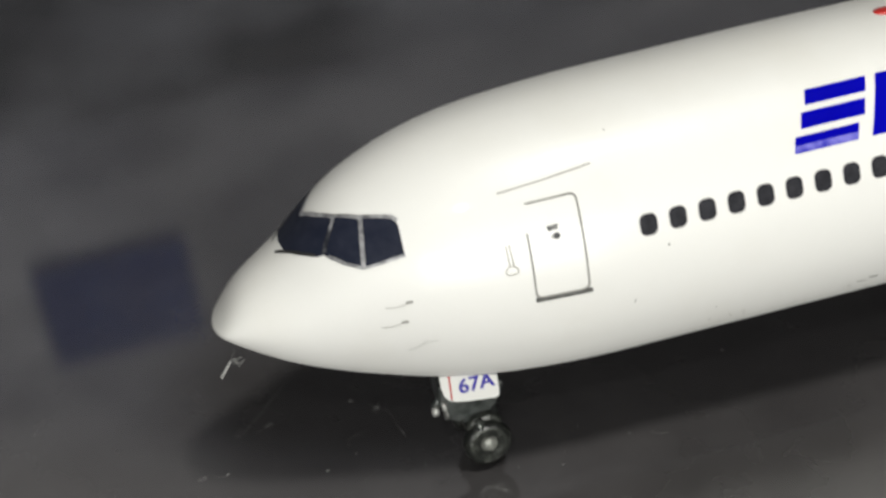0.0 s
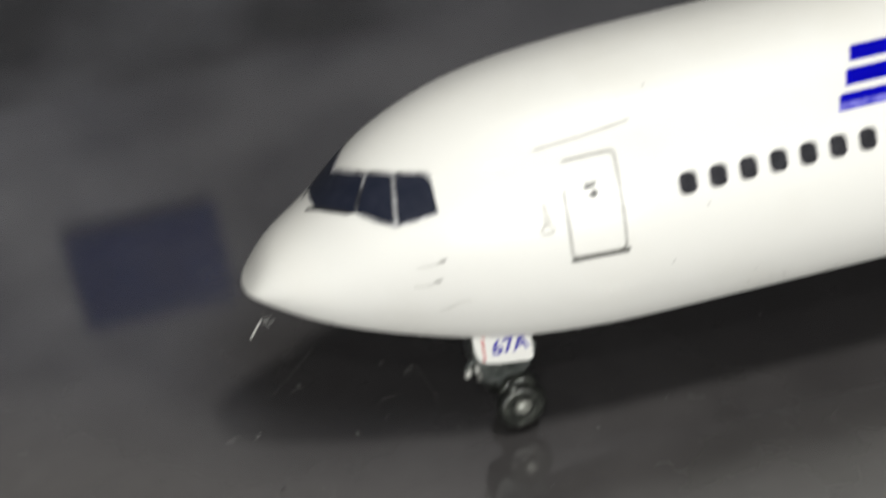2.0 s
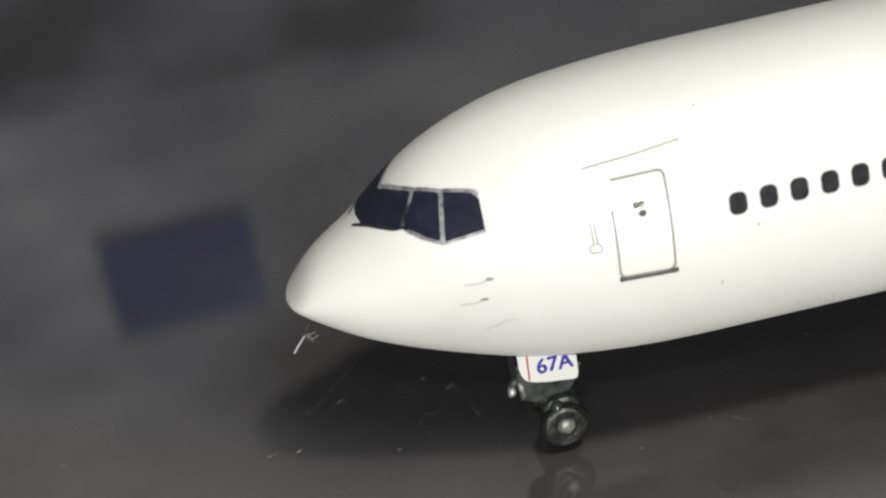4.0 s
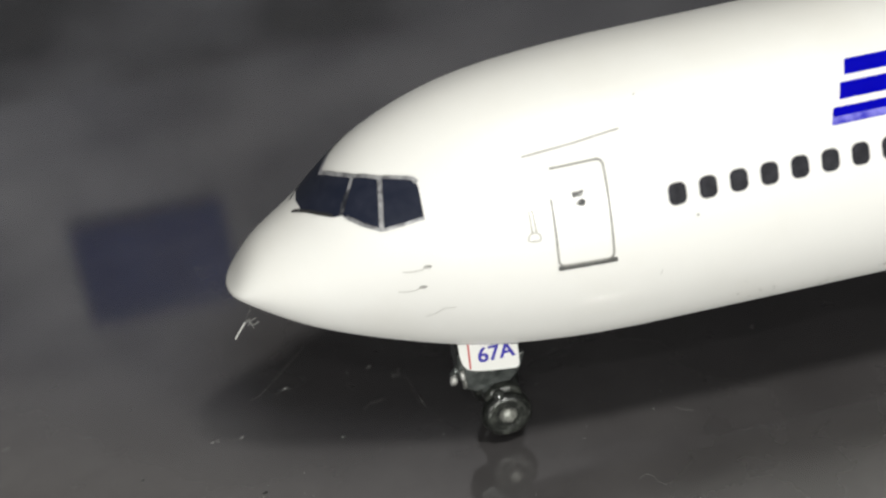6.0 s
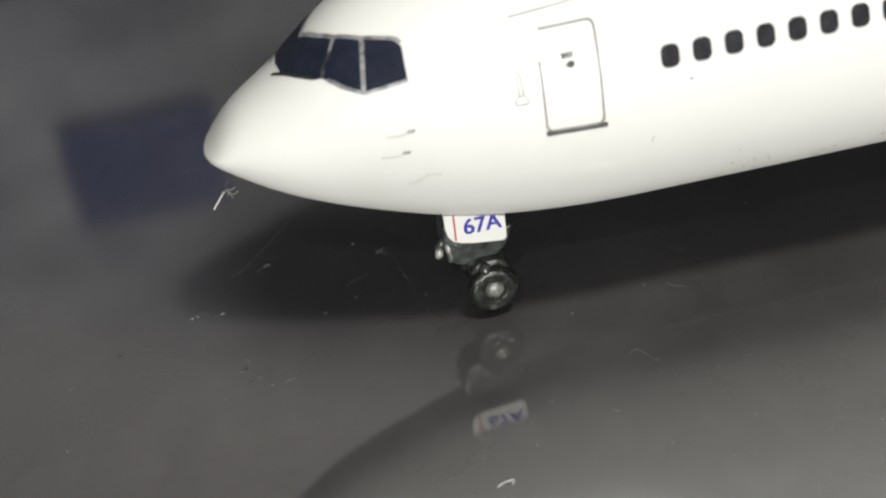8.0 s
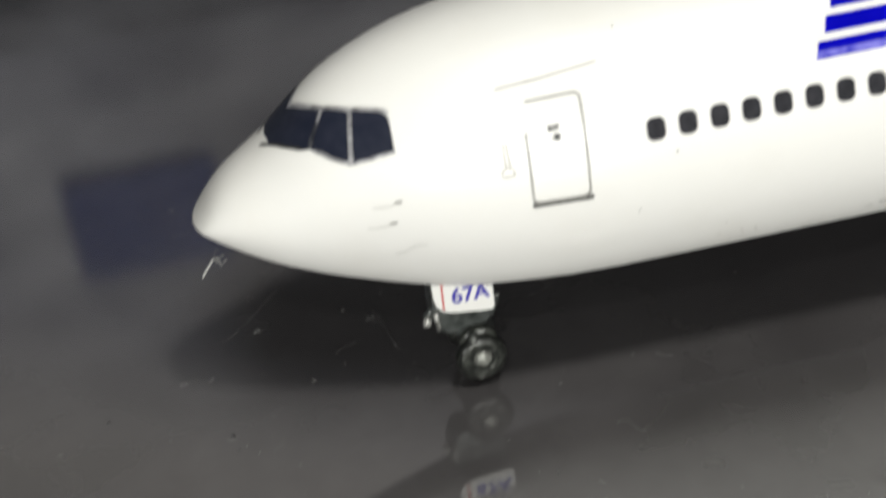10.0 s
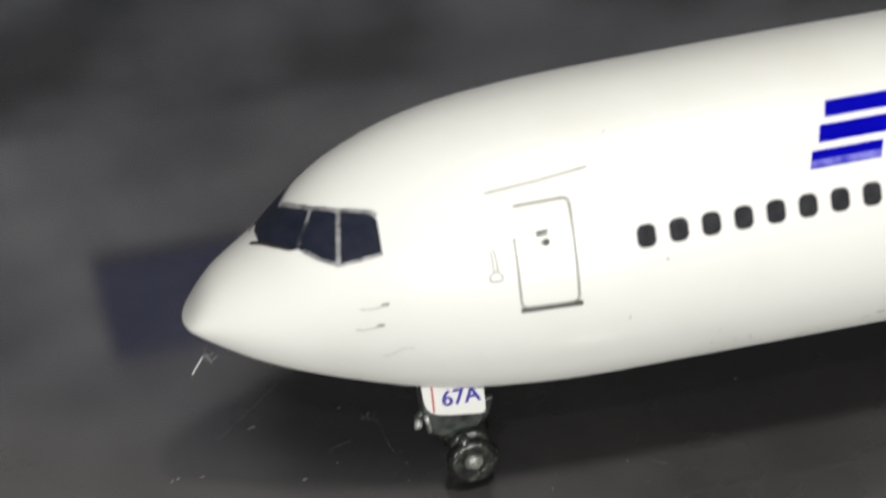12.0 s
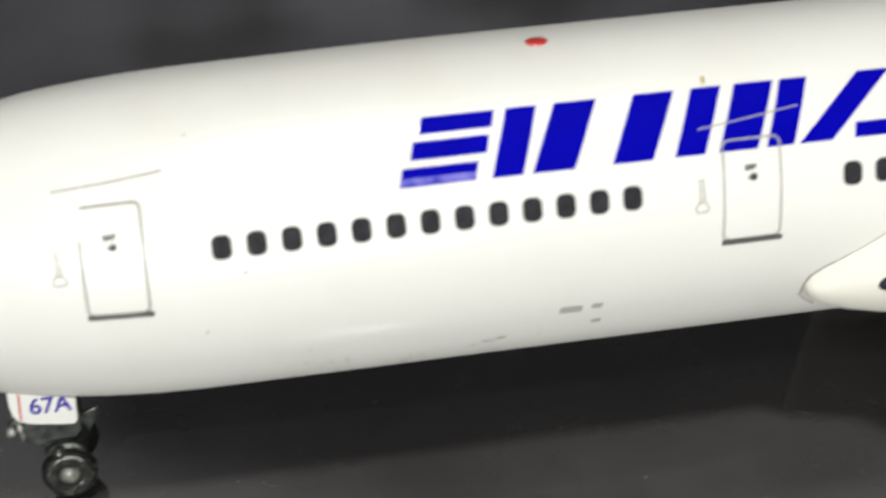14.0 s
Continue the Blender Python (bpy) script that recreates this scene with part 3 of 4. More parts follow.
def lettering(words, size, mat, name, parent, place, lean=0.0, label="", bold=0.0, double=0.0):
    """Built-in font laid on a surface: place(u, v) gives the point for flat (u, v) in millimetres."""
    cu = bpy.data.curves.new(name, "FONT")
    cu.body, cu.size, cu.align_x, cu.shear = words, size, "CENTER", lean
    cu.offset = bold
    tmp = bpy.data.objects.new(name, cu)
    scene.collection.objects.link(tmp)
    dg = bpy.context.evaluated_depsgraph_get()
    me = bpy.data.meshes.new_from_object(tmp.evaluated_get(dg))
    bpy.data.objects.remove(tmp)
    for v in me.vertices:
        v.co = place(v.co.x, v.co.y)
    if double:  # a second stroke a little aside, as thick print
        bm = bmesh.new()
        bm.from_mesh(me)
        twin = bmesh.ops.duplicate(bm, geom=bm.verts[:] + bm.edges[:] + bm.faces[:])["geom"]
        bmesh.ops.translate(bm, verts=[v for v in twin if isinstance(v, bmesh.types.BMVert)], vec=Vector((double, -0.006, 0.3 * double)) * MM)
        bm.to_mesh(me)
        bm.free()
    me.materials.clear()
    me.materials.append(mat)
    ob = new(name, me)
    ob.parent = parent
    if label:
        tagged(ob, label)
    return ob


for x0, top_z, low_z, mat, worn in ((34.28, 34.42, 25.6, LINE, True), (87.75, 34.3, 25.9, FAINT, False)):
    leaf, pa = door(x0, top_z, low_z, mat, worn)
    lettering("EXIT", 0.56, BLACK, "exit_sign", leaf, lambda u, v, x0=x0, pa=pa: skin(x0 + 2.5 + 0.85 * u, (pa + 0.6 + v) / ARC, 0.06), label="tiny dark printed exit lettering", bold=0.04)


# blue titles, kept as plain slanted shapes
TITLE_LOW = side(60.5, 33.45)[1]
TITLE_TOP = side(69.1, 38.0)[1]
TH = TITLE_TOP - TITLE_LOW


def slant(x0, x1, v0, v1, skew):
    """A slanted bar from v0 to v1 (fractions of the title's height)."""
    return [(x0 + skew * v0, TITLE_LOW + TH * v0), (x1 + skew * v0, TITLE_LOW + TH * v0), (x1 + skew * v1, TITLE_LOW + TH * v1), (x0 + skew * v1, TITLE_LOW + TH * v1)]


TITLE_SHAPES = [
    slant(60.45, 66.8, 0.12, 0.26, 1.6),
    slant(61.0, 67.4, 0.37, 0.63, 1.6),
    slant(61.4, 67.5, 0.74, 1.0, 1.6),
    slant(68.2, 70.8, 0.0, 1.0, 1.9),
    slant(71.6, 75.2, 0.0, 1.0, 2.6),
    slant(78.4, 81.9, 0.0, 1.0, 2.6),
    slant(83.8, 86.4, 0.0, 1.0, 2.2),
    slant(87.6, 91.0, 0.0, 1.0, 2.2),
    slant(91.8, 94.2, 0.0, 1.0, 2.0),
    slant(94.7, 97.6, 0.0, 1.0, 6.0),
    slant(99.6, 104.6, 0.0, 0.22, 1.0),
    slant(103.9, 107.0, 0.3, 1.0, 1.8),
]
for shape in TITLE_SHAPES:
    part("title_block", print_on(bmesh.new(), shape, 0.055, 0.5), BLUE, plane, "royal blue slanted title shape")


part("title_block", print_on(bmesh.new(), slant(60.45, 66.8, 0.0, 0.12, 1.6), 0.055, 0.5), PALEBLUE, plane, "worn paler blue lower edge of the title")


# crown beacon
def beacon():
    bm = bmesh.new()
    t = section(73.9)[0]
    lathe(bm, [(0.75, -0.3), (0.75, 0.0), (0.66, 0.1), (0.4, 0.18), (0.15, 0.21)], (0, 0, 0), (0, 0, 1), 24)
    for v in bm.verts:
        v.co = Vector((v.co.x * 1.35 + 74.2 * MM, v.co.y - 1.1 * MM, v.co.z + (t - 0.03) * MM))
    return bm


part("beacon", beacon(), RED, plane, "small red glossy beacon on the crown")

# sensor marks near the nose and vents on the belly side
for px, pz in ((21.9, 26.7), (21.25, 24.6)):
    part("probe_mark", ribbon(bmesh.new(), [side(px - 1.25, pz - 0.1), side(px - 0.4, pz - 0.12), side(px + 0.3, pz + 0.02), side(px + 0.85, pz + 0.3)], 0.09, 0.05), HANDLE, plane, "faint grey printed sensor line")
    part("probe_mark", print_on(bmesh.new(), rounded(px + 0.95, side(px + 0.95, pz + 0.33)[1], 0.66, 0.36, 0.12, lean=0.3), 0.03), FAINT, plane, "small grey printed sensor")
for vx, vz, vw, vh in ((74.75, 20.2, 2.0, 0.8), (77.05, 20.3, 0.95, 0.6), (77.2, 18.2, 0.85, 0.5), (68.75, 17.3, 0.9, 0.4), (67.5, 17.0, 0.8, 0.26), (60.4, 14.9, 0.6, 0.35)):
    part("vent_mark", print_on(bmesh.new(), rounded(vx, side(vx, vz)[1], vw, vh, 0.12), 0.05), VENT, plane, "small grey printed vent")


# nose gear
def prism(outline, y0, y1, bevel=0.0):
    """An (x, z) outline drawn out from y0 to y1."""
    bm = bmesh.new()
    f = bm.faces.new([bm.verts.new(Vector((x, y0, z)) * MM) for x, z in outline])
    r = bmesh.ops.extrude_face_region(bm, geom=[f])
    bmesh.ops.translate(bm, verts=[v for v in r["geom"] if isinstance(v, bmesh.types.BMVert)], vec=Vector((0, y1 - y0, 0)) * MM)
    if bevel:
        bmesh.ops.bevel(bm, geom=bm.edges[:], offset=bevel * MM, segments=2, affect="EDGES", profile=0.6)
    return bm


def lumpy(bm, amount, scale, seed=0.0):
    """Push points about a little, as a cast and painted toy part is uneven."""
    bmesh.ops.subdivide_edges(bm, edges=bm.edges[:], cuts=2, use_grid_fill=True)
    for v in bm.verts:
        v.co += noise.noise_vector(v.co / MM * scale + Vector((seed, 0, 0))) * amount * MM
    return bm


WHEEL_X, WHEEL_Z, WHEEL_R = 29.42, 3.65, 2.58
gear = part("nose_gear", lumpy(rod(bmesh.new(), (28.9, 0, 12.6), (29.4, 0, 2.8), 1.1), 0.05, 1.0), GEAR, plane, "dark cast nose gear")
part("drag_brace", lumpy(prism([(25.35, 11.2), (25.2, 8.6), (25.9, 6.7), (26.9, 6.2), (28.4, 6.5), (30.0, 6.2), (31.0, 7.4), (31.2, 11.2)], -1.9, 1.9, 0.3), 0.09, 0.9), GEAR, gear, "dark gunmetal brace block")
part("rear_flap", lumpy(prism([(30.3, 4.9), (31.2, 5.1), (31.9, 6.2), (32.5, 7.9), (32.3, 8.1), (30.8, 7.5), (30.2, 6.4)], 0.6, 1.2, 0.12), 0.05, 1.1), GEAR, gear, "grey wedge-shaped rear flap")
part("flap_edge", rod(bmesh.new(), (31.0, 0.65, 7.55), (32.4, 0.65, 8.03), 0.1, 0.07, 8), CHROME, gear, "pale flap edge")
part("fork_crown", lumpy(prism([(27.5, 4.6), (27.4, 5.8), (28.2, 6.8), (30.2, 6.9), (31.2, 6.2), (31.4, 4.9), (30.7, 5.6), (28.4, 5.6)], -2.9, 2.9, 0.35), 0.1, 1.3), DISH, gear, "rounded gunmetal fork crown")
part("front_edge", lumpy(rod(bmesh.new(), (25.6, -2.0, 9.3), (25.75, -2.1, 7.2), 0.3, 0.24, 10), 0.06, 1.5), CHROME, gear, "pale front edge")
part("taxi_light", lumpy(lathe(bmesh.new(), [(0.15, -0.5), (0.32, -0.4), (0.4, -0.1), (0.38, 0.4), (0.2, 0.75)], (24.75, -1.6, 8.0), (0.25, 0.1, 1), 14), 0.08, 1.4), CHROME, gear, "worn silver taxi light")
part("light_bracket", rod(bmesh.new(), (24.6, -1.4, 8.4), (25.8, -0.9, 9.4), 0.35, 0.4, 10), GEAR, gear)
for s in (-1, 1):
    part("fork", lumpy(rod(bmesh.new(), (28.0, s * 1.3, 6.7), (29.2, s * 1.5, 3.2), 0.95, 0.8, 12), 0.06, 1.2), GEAR, gear)

SPLAY = 0.16


def splayed(p, flip=1):
    """A place on the gear door, in millimetres, swung outwards below the hinge; in metres."""
    return Vector((p.x, p.y - flip * SPLAY * (13.4 - p.z), p.z)) * MM


def splay(bm, flip=1):
    for v in bm.verts:
        v.co = splayed(v.co / MM, flip)
    return bm


DOOR_EDGE = [(25.3, 14.7), (25.35, 12.2), (25.5, 11.45), (25.9, 10.9), (26.7, 10.55), (27.8, 10.33), (29.4, 10.13), (30.6, 10.0), (30.95, 10.1), (31.1, 10.4), (31.2, 13.6)]
for flip in (1, -1):
    gdoor = part("gear_door", splay(prism(DOOR_EDGE, flip * -3.9, flip * -3.45, 0.06), flip), WHITE, gear, "white nose gear door", smooth=False)
    if flip > 0:
        part("hinge_line", splay(prism([(25.35, 13.75), (31.15, 12.5), (31.15, 12.64), (25.35, 13.89)], -3.94, -3.89)), HINGE, gear, "dark grey hinge line", smooth=False)
        part("red_stripe", splay(prism([(26.1, 10.95), (26.28, 10.92), (26.42, 14.6), (26.24, 14.6)], -3.925, -3.89)), REDLINE, gear, "thin red line", smooth=False)
        lettering("67A", 2.3, DECALBLUE, "number", gear, lambda u, v: splayed(Vector((28.85 + 0.96 * u, -3.93, 11.4 + 0.95 * v))), label="dark blue painted fleet number", bold=0.03, double=0.06)


def wheel(bm, at, r, w):
    lathe(bm, [(r * 0.55, -w / 2), (r * 0.8, -w / 2), (r * 0.93, -w * 0.4), (r, -w * 0.15), (r, w * 0.15), (r * 0.93, w * 0.4), (r * 0.8, w / 2), (r * 0.55, w / 2)], at, (0, 1, 0), 40)
    for v in bm.verts:
        v.co += noise.noise_vector(v.co / MM * 1.0) * 0.09 * MM
    return bm


def hub(bm, at, r, s):
    """A worn cast dome in a shallow dish."""
    lathe(bm, [(r * 0.36, -0.1 * s), (r * 0.35, s * 0.12), (r * 0.31, s * 0.34), (r * 0.22, s * 0.5), (r * 0.1, s * 0.57)], at, (0, 1, 0), 28)
    for v in bm.verts:
        v.co += noise.noise_vector(v.co / MM * 1.7) * 0.1 * MM
    return bm


def dish(bm, at, r, s):
    """The wheel's ribbed side between the hub and the tyre's edge."""
    lathe(bm, [(r * 0.34, 0.05 * s), (r * 0.44, -0.1 * s), (r * 0.52, 0.04 * s), (r * 0.62, -0.06 * s), (r * 0.72, 0.1 * s), (r * 0.8, -0.02 * s)], at, (0, 1, 0), 36, False)
    for v in bm.verts:
        v.co += noise.noise_vector(v.co / MM * 2.2) * 0.13 * MM
    return bm


for s in (-1, 1):
    tyre = part("wheel", wheel(bmesh.new(), (WHEEL_X, s * 2.75, WHEEL_Z), WHEEL_R, 1.5), TYRE, gear, "glossy black nose wheel")
    part("hub", hub(bmesh.new(), (WHEEL_X + 0.02, s * 3.5, WHEEL_Z + 0.18), WHEEL_R, s), HUB, gear, "dull silver wheel hub")
    part("dish", dish(bmesh.new(), (WHEEL_X, s * 3.53, WHEEL_Z), WHEEL_R, s), DISH, tyre, "gunmetal ribbed wheel face")
    part("collar", lumpy(lathe(bmesh.new(), [(0.3, -0.5), (0.62, -0.3), (0.66, 0.1), (0.5, 0.45), (0.2, 0.62)], (28.8, s * 3.0, 6.1), (0, s * 0.8, 0.6), 16), 0.06, 1.2), COLLAR, gear, "glossy worn axle collar")
    flash = bmesh.new()
    for k in range(16):
        if k % 5 == 3:
            continue
        arc = [(k + q) * 0.3927 for q in (0.05, 0.5, 0.95)]
        fibre([(WHEEL_X + (WHEEL_R * 0.9 + 0.12 * math.sin(k * 2.1)) * math.cos(a), s * (3.44 - 0.15 * (k % 3 == 0)), WHEEL_Z + (WHEEL_R * 0.88 + 0.12 * math.sin(k * 2.1)) * math.sin(a)) for a in arc], 0.05 + 0.04 * (k % 2), flash)
    part("mould_flash", flash, DISH, tyre, "uneven grey casting edge")
part("axle", rod(bmesh.new(), (WHEEL_X, -3.4, WHEEL_Z), (WHEEL_X, 3.4, WHEEL_Z), 0.5), GEAR, gear)


# wings, tail, engines and main gear
def wing(rows):
    """Loft of (leading x, trailing x, y, z, thickness)."""
    bm = bmesh.new()
    rings = []
    for lx, tx, y, z, th in rows:
        c = tx - lx
        prof = [(0, 0), (0.02, 0.45), (0.08, 0.8), (0.25, 1), (0.5, 0.85), (0.8, 0.35), (1, 0.03), (1, -0.03), (0.8, -0.2), (0.5, -0.6), (0.25, -0.75), (0.08, -0.6), (0.02, -0.35)]
        rings.append([bm.verts.new(Vector((lx + c * u, y, z + th / 2 * v)) * MM) for u, v in prof])
    for p, n in zip(rings, rings[1:]):
        for i in range(len(p)):
            j = (i + 1) % len(p)
            bm.faces.new((p[i], p[j], n[j], n[i]))
    bm.faces.new(rings[0])
    bm.faces.new(rings[-1])
    return bm


def fairing(s):
    """The wing root fairing: half ellipses along x, swelling from the fuselage side."""
    rows = [(96.05, 2.7, 0.5, 19.5), (96.15, 3.0, 1.1, 19.5), (96.5, 3.4, 1.75, 19.5), (97.1, 3.7, 2.3, 19.5), (98.2, 4.1, 3.15, 19.7), (100.2, 4.8, 4.3, 20.2), (103, 5.6, 5.4, 20.7), (108, 6.6, 5.9, 20.6), (125, 7.5, 4.4, 18.8), (148, 6.5, 3.6, 18.6), (165, 2.5, 0.6, 18.6)]
    bm = bmesh.new()
    rings = []
    for x, d, h, zc in rows:
        rings.append([bm.verts.new(Vector((x, s * (9 + d * math.cos(a)), zc + h * math.sin(a))) * MM) for a in [2 * math.pi * i / 32 for i in range(32)]])
    for p, n in zip(rings, rings[1:]):
        for i in range(32):
            j = (i + 1) % 32
            bm.faces.new((p[i], p[j], n[j], n[i]))
    bm.faces.new(rings[0])
    bm.faces.new(rings[-1])
    return bm


for s in (-1, 1):
    root = part("wing", wing([(102, 150, s * 12, 19.2, 7.0), (106, 150.5, s * 18, 19.5, 6.4), (111, 151, s * 26, 20.0, 5.5), (130, 155, s * 60, 23.5, 3.4), (158, 172, s * 116, 30, 1.4)]), WING_WHITE, plane, "cream white swept wing")
    part("wing_fairing", fairing(s), WING_WHITE, root, "cream white rounded wing root fairing")
    part("landing_light", lathe(bmesh.new(), [(0.75, -0.3), (0.75, 0.1), (0.6, 0.25), (0.2, 0.3)], (102.35, s * 14.2, 20.6), (-0.4, s * 0.9, 0.2), 20), GLASS, root, "small dark landing light")
    part("tailplane", wing([(243, 268, s * 3, 34, 2.6), (263, 275, s * 46, 38, 1.0)]), WHITE, plane, "white tailplane")
    pod = part("engine", lathe(bmesh.new(), [(5.2, 0), (6.2, 1), (6.8, 6), (6.6, 14), (5.2, 22), (3.4, 27), (2.4, 28), (4.6, 3)], (119, s * 41, 12.5), (1, 0, 0), 36), WHITE, plane, "white engine pod")
    part("pylon", box(bmesh.new(), 127, 143, s * 41 - 0.8, s * 41 + 0.8, 17, 21.8, 0.4), WHITE, plane, smooth=False)
    main = part("main_gear", rod(bmesh.new(), (141, s * 23, 19), (141, s * 23, 3), 1.3), GEAR, plane, "dark cast main gear leg")
    for wx in (137.5, 144.5):
        for wy in (-2, 2):
            part("wheel", wheel(bmesh.new(), (wx, s * 23 + wy, 2.9), 2.9, 1.9), TYRE, main)
    part("bogie_beam", rod(bmesh.new(), (137.5, s * 23, 2.9), (144.5, s * 23, 2.9), 0.8), GEAR, main)


def fin():
    wing_bm = wing([(232, 268, 38, 0, 2.8), (262, 279, 80, 0, 1.2)])
    for v in wing_bm.verts:
        v.co = Vector((v.co.x, v.co.z, v.co.y))
    return wing_bm


part("tail_fin", fin(), WHITE, plane, "white tail fin")


# dirt and painted crease shade in the seam round the wing root fairing
for seam, wide in (([side(95.9, 18.2), side(95.98, 19.7), side(96.35, 20.8)], 0.3), ([side(96.35, 20.8), side(97.3, 21.6), side(98.4, 22.2)], 0.16), ([side(98.4, 22.2), side(100.8, 23.5), side(103.0, 24.9)], 0.1), ([side(95.97, 18.3), side(96.7, 17.3), side(97.8, 16.4)], 0.2)):
    part("seam_dirt_shade", ribbon(bmesh.new(), seam, wide, 0.05), FAINT, plane, "grey line of dirt and painted crease shade in the wing root seam")


# ---- lint and dust ----
def lint(points, r, label, mat=None):
    ob = new("lint_fibre", mesh_of("lint_fibre", fibre(points, r), mat or FIBRE))
    return tagged(ob, label, "lint", group="lint on the sheet")


FLOOR_LINT = [
    [(19.6, 13.4), (20.4, 12.4), (21.4, 11.3), (21.7, 8.6), (22.3, 5.6)],
    [(20.2, 11.2), (20.7, 12.3), (21.6, 13.2)],
    [(7.0, 13.4), (7.8, 14.4), (8.8, 14.2)],
    [(15.8, 7.4), (16.6, 8.5), (17.4, 8.5), (18.3, 8.9)],
    [(4.9, 13.7), (7.6, 17.0), (11.6, 22.2)],
    [(-0.7, 7.6), (0.6, 8.2), (1.8, 7.3), (3.1, 7.4)],
    [(40.0, -13.1), (40.6, -12.6), (41.3, -13.0), (41.8, -14.4), (42.5, -14.8)],
    [(46.9, -3.4), (47.4, -4.2), (48.4, -4.5)],
    [(0.2, 37.0), (1.2, 37.6), (2.4, 37.3)],
    [(7.8, -5.9), (8.4, -5.6), (8.9, -5.7)],
]
for path in FLOOR_LINT:
    lint([(x, y, 0.04) for x, y in path], 0.01, "tiny pale lint fibre lying on the black sheet")

nose_lint = lint([(5.75, 1.5, 17.9), (5.95, 1.4, 18.3), (6.1, 1.2, 18.9), (6.5, 0.9, 19.6)], 0.012, "pale lint thread stuck under the white nose")
part("thread_end", fibre([(4.5, 1.6, 16.2), (4.8, 1.6, 16.65), (5.3, 1.6, 17.3), (5.75, 1.5, 17.95)], 0.1), THREAD, nose_lint, "bright white end of the thread")
for path in ([(5.7, 1.5, 17.8), (6.1, 1.5, 17.9), (6.4, 1.4, 17.4), (6.5, 1.4, 17.1)], [(5.9, 1.5, 18.1), (6.4, 1.3, 18.15), (6.9, 1.2, 18.4)], [(6.3, 1.4, 17.8), (6.65, 1.3, 17.6), (7.1, 1.3, 17.9)], [(6.0, 1.4, 17.5), (6.25, 1.4, 18.0), (6.2, 1.3, 18.4)]):
    part("loose_end", fibre(path, 0.05), FIBRE, nose_lint)

for path, r in (
    ([(19.8, 12.2), (20.1, 12.7), (20.4, 12.6), (20.7, 13.5)], 0.018),
    ([(-0.5, 7.6), (-0.3, 7.75)], 0.025),
    ([(0.1, 7.75), (0.3, 7.85)], 0.022),
    ([(2.5, 7.45), (2.9, 7.55)], 0.022),
    ([(17.5, 15.15), (17.9, 15.2)], 0.018),
    ([(7.8, 14.3), (8.2, 14.6), (8.5, 14.5)], 0.022),
    ([(21.9, 7.3), (22.1, 6.8)], 0.018),
    ([(16.4, 5.6), (16.45, 5.4)], 0.018),
    ([(12.8, 3.8), (13.2, 3.85)], 0.022),
):
    lint([(x, y, r) for x, y in path], r, "tiny bright white lint scrap on the black sheet", THREAD)
lint([(23.9, -26.9, 0.06), (24.3, -26.75, 0.2), (24.7, -26.7, 0.28), (25.1, -26.7, 0.3), (25.4, -26.7, 0.3), (25.3, -26.95, 0.16), (25.2, -27.0, 0.06)], 0.06, "curled white lint scrap standing up from the black sheet", THREAD)

rng = random.Random(7)
specks = bmesh.new()
for i in range(150):
    x, y = rng.uniform(-40, 120), rng.uniform(-45, 60)
    r = rng.choice((0.03, 0.035, 0.045, 0.075)) * rng.uniform(0.6, 1.2)
    bmesh.ops.create_icosphere(specks, subdivisions=1, radius=r * MM, matrix=Matrix.Translation(Vector((x, y, r * 0.6)) * MM))
for i in range(60):
    x, y = rng.uniform(3, 48), rng.uniform(-6, 22)
    r = rng.choice((0.02, 0.025, 0.03, 0.045)) * rng.uniform(0.7, 1.3)
    bmesh.ops.create_icosphere(specks, subdivisions=1, radius=r * MM, matrix=Matrix.Translation(Vector((x, y, r * 0.6)) * MM) @ Matrix.Diagonal((rng.uniform(0.8, 2.2), rng.uniform(0.8, 1.6), 0.8, 1)))
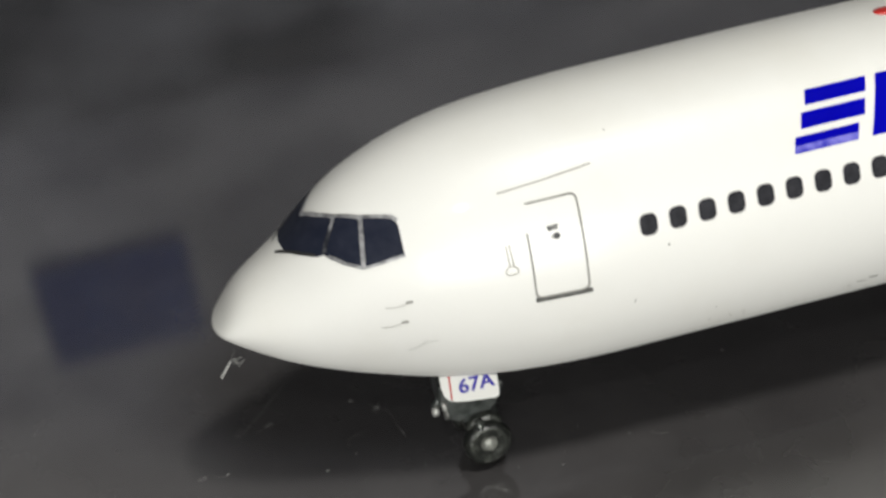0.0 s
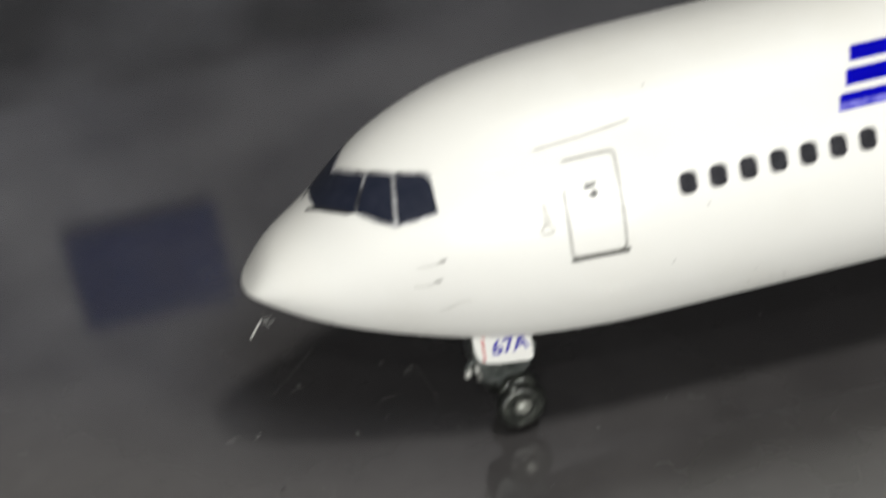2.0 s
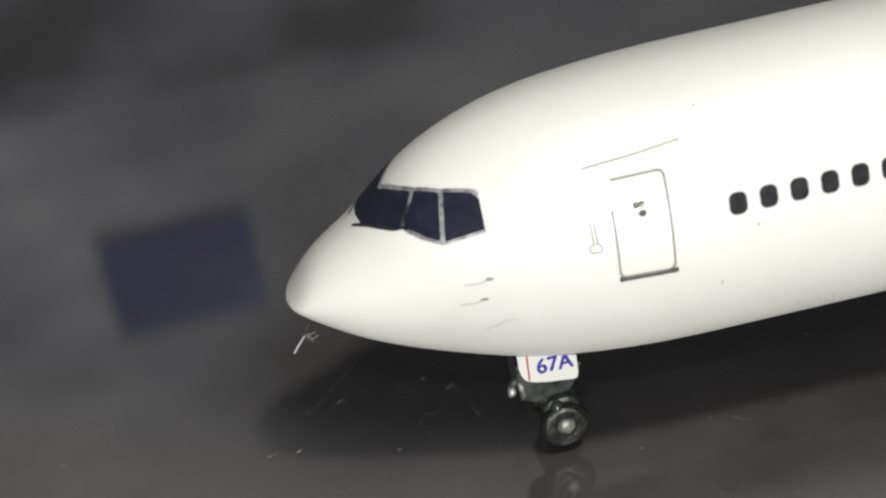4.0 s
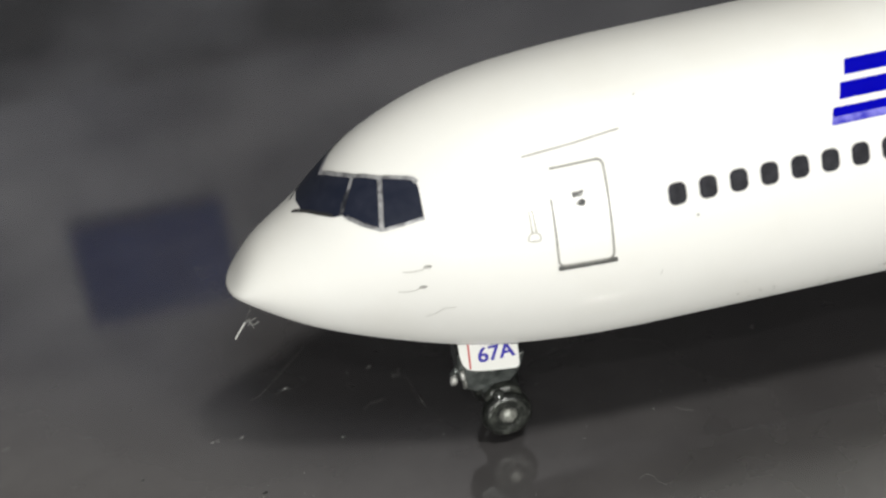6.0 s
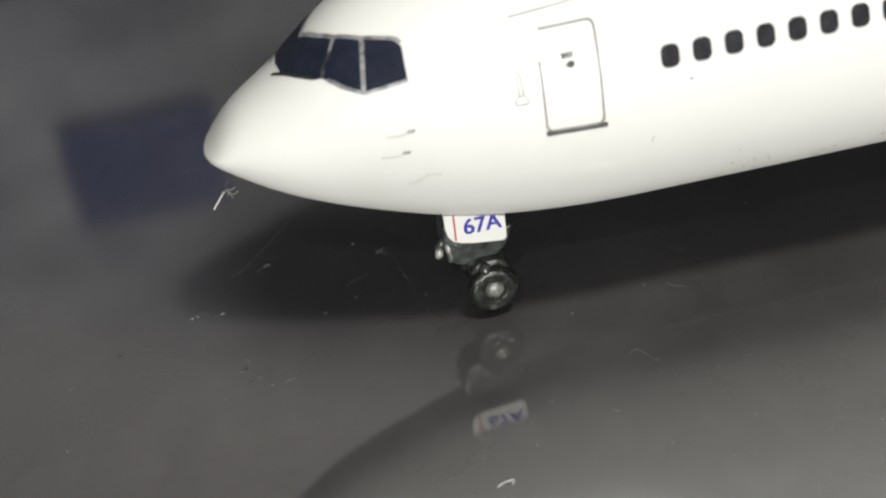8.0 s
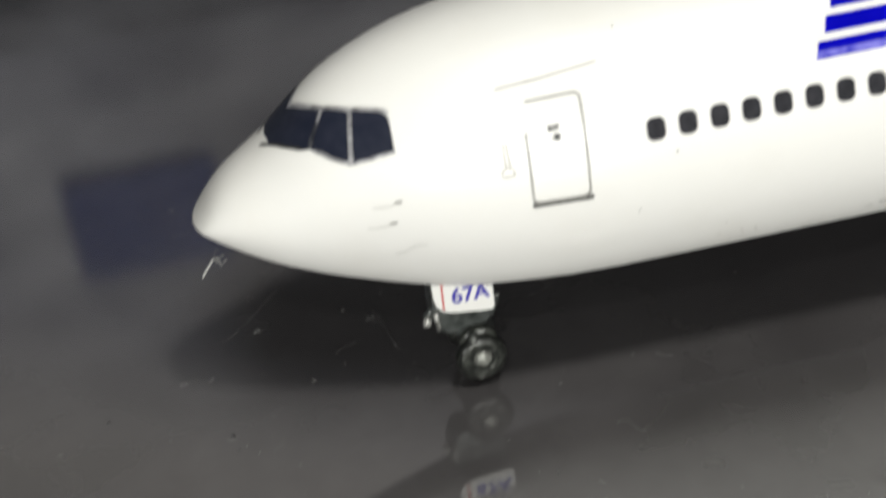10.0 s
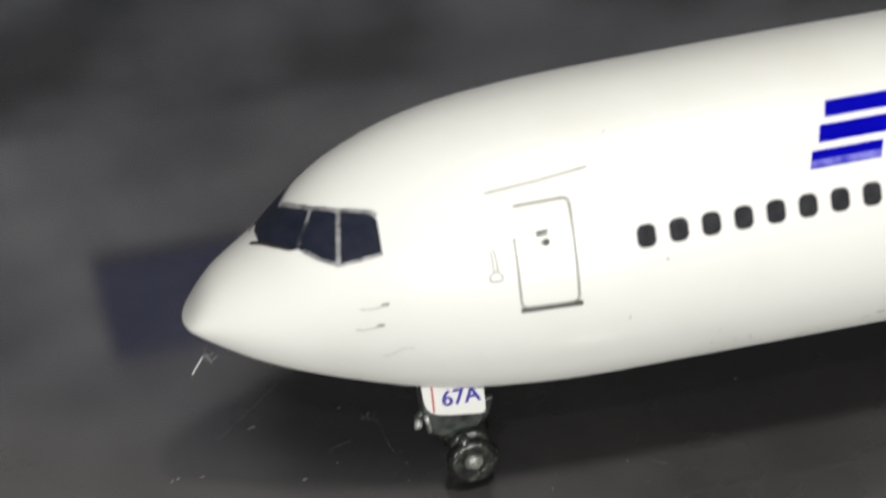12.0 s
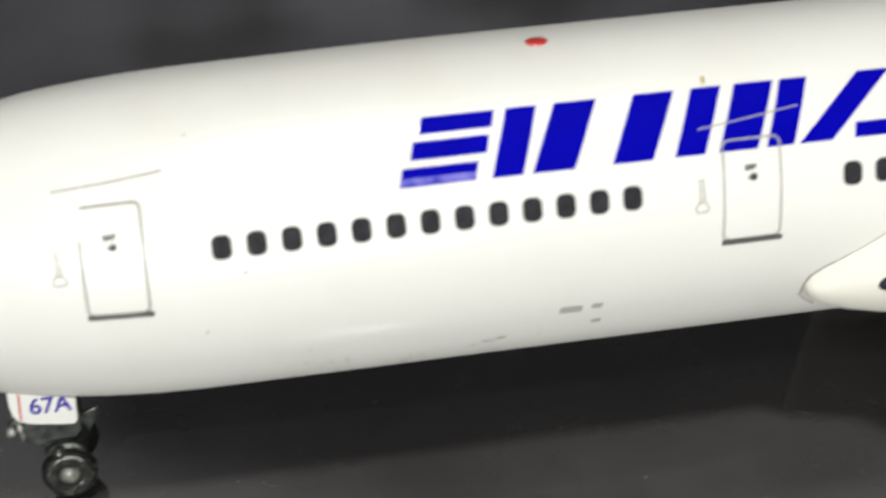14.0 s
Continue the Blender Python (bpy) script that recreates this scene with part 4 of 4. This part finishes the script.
for i in range(12):
    x, y, a = rng.uniform(-25, 110), rng.uniform(-35, 45), rng.uniform(0, 6.28)
    n = rng.uniform(0.3, 0.9)
    bend = rng.uniform(-0.5, 0.5)
    fibre([(x, y, 0.04), (x + n * math.cos(a), y + n * math.sin(a), 0.06), (x + 2 * n * math.cos(a + bend), y + 2 * n * math.sin(a + bend), 0.04)], rng.uniform(0.008, 0.014), specks)
tagged(new("dust", mesh_of("dust", specks, FIBRE)), "fine pale dust specks scattered over the black sheet", "dust", kind="stuff")

# small marks on the white skin
part("skin_hair", ribbon(bmesh.new(), [side(22.0, 21.3), side(22.9, 21.55), side(23.9, 22.35), side(24.2, 22.25), side(24.9, 22.3)], 0.06, 0.05), HANDLE, plane, "fine grey hair mark")
part("skin_hair", ribbon(bmesh.new(), [side(43.5, 22.6), side(43.75, 23.1)], 0.06, 0.05), LINE, plane, "fine grey hair mark")
for dx, dz, dr in ((47.24, 28.16, 0.22), (43.63, 38.32, 0.18), (52.0, 19.0, 0.14), (66.0, 16.3, 0.16)):
    part("speck", print_on(bmesh.new(), rounded(dx, side(dx, dz)[1], dr, dr, dr * 0.45), 0.05), LINE, plane, "tiny grey speck")
stain_rng = random.Random(21)
for i in range(22):
    dx, dz, dr = stain_rng.uniform(50, 74), stain_rng.uniform(14.4, 17.6), stain_rng.uniform(0.08, 0.2)
    part("speck", print_on(bmesh.new(), rounded(dx, side(dx, dz)[1], dr * stain_rng.uniform(1, 2.5), dr, dr * 0.4), 0.045), HANDLE, plane, "tiny grey speck")
part("ochre_mark", print_on(bmesh.new(), rounded(87.2, side(87.2, 38.45)[1], 0.35, 0.75, 0.16), 0.06), YELLOW, plane, "small ochre printed mark")

grime = bmesh.new()
for gx, gy, gr in ((4.1, -2.4, 0.26), (4.5, -4.7, 0.14), (-2.0, -1.0, 0.08), (10.0, -9.0, 0.12), (33.0, -18.0, 0.14), (-8.0, 4.0, 0.16)):
    lathe(grime, [(gr * 0.6, 0.012), (gr, 0.003)], (gx, gy, 0), (0, 0, 1), 12)
tagged(new("grime", mesh_of("grime", grime, GRIME)), "small dull dark grime spots on the black sheet", "grime", kind="stuff")
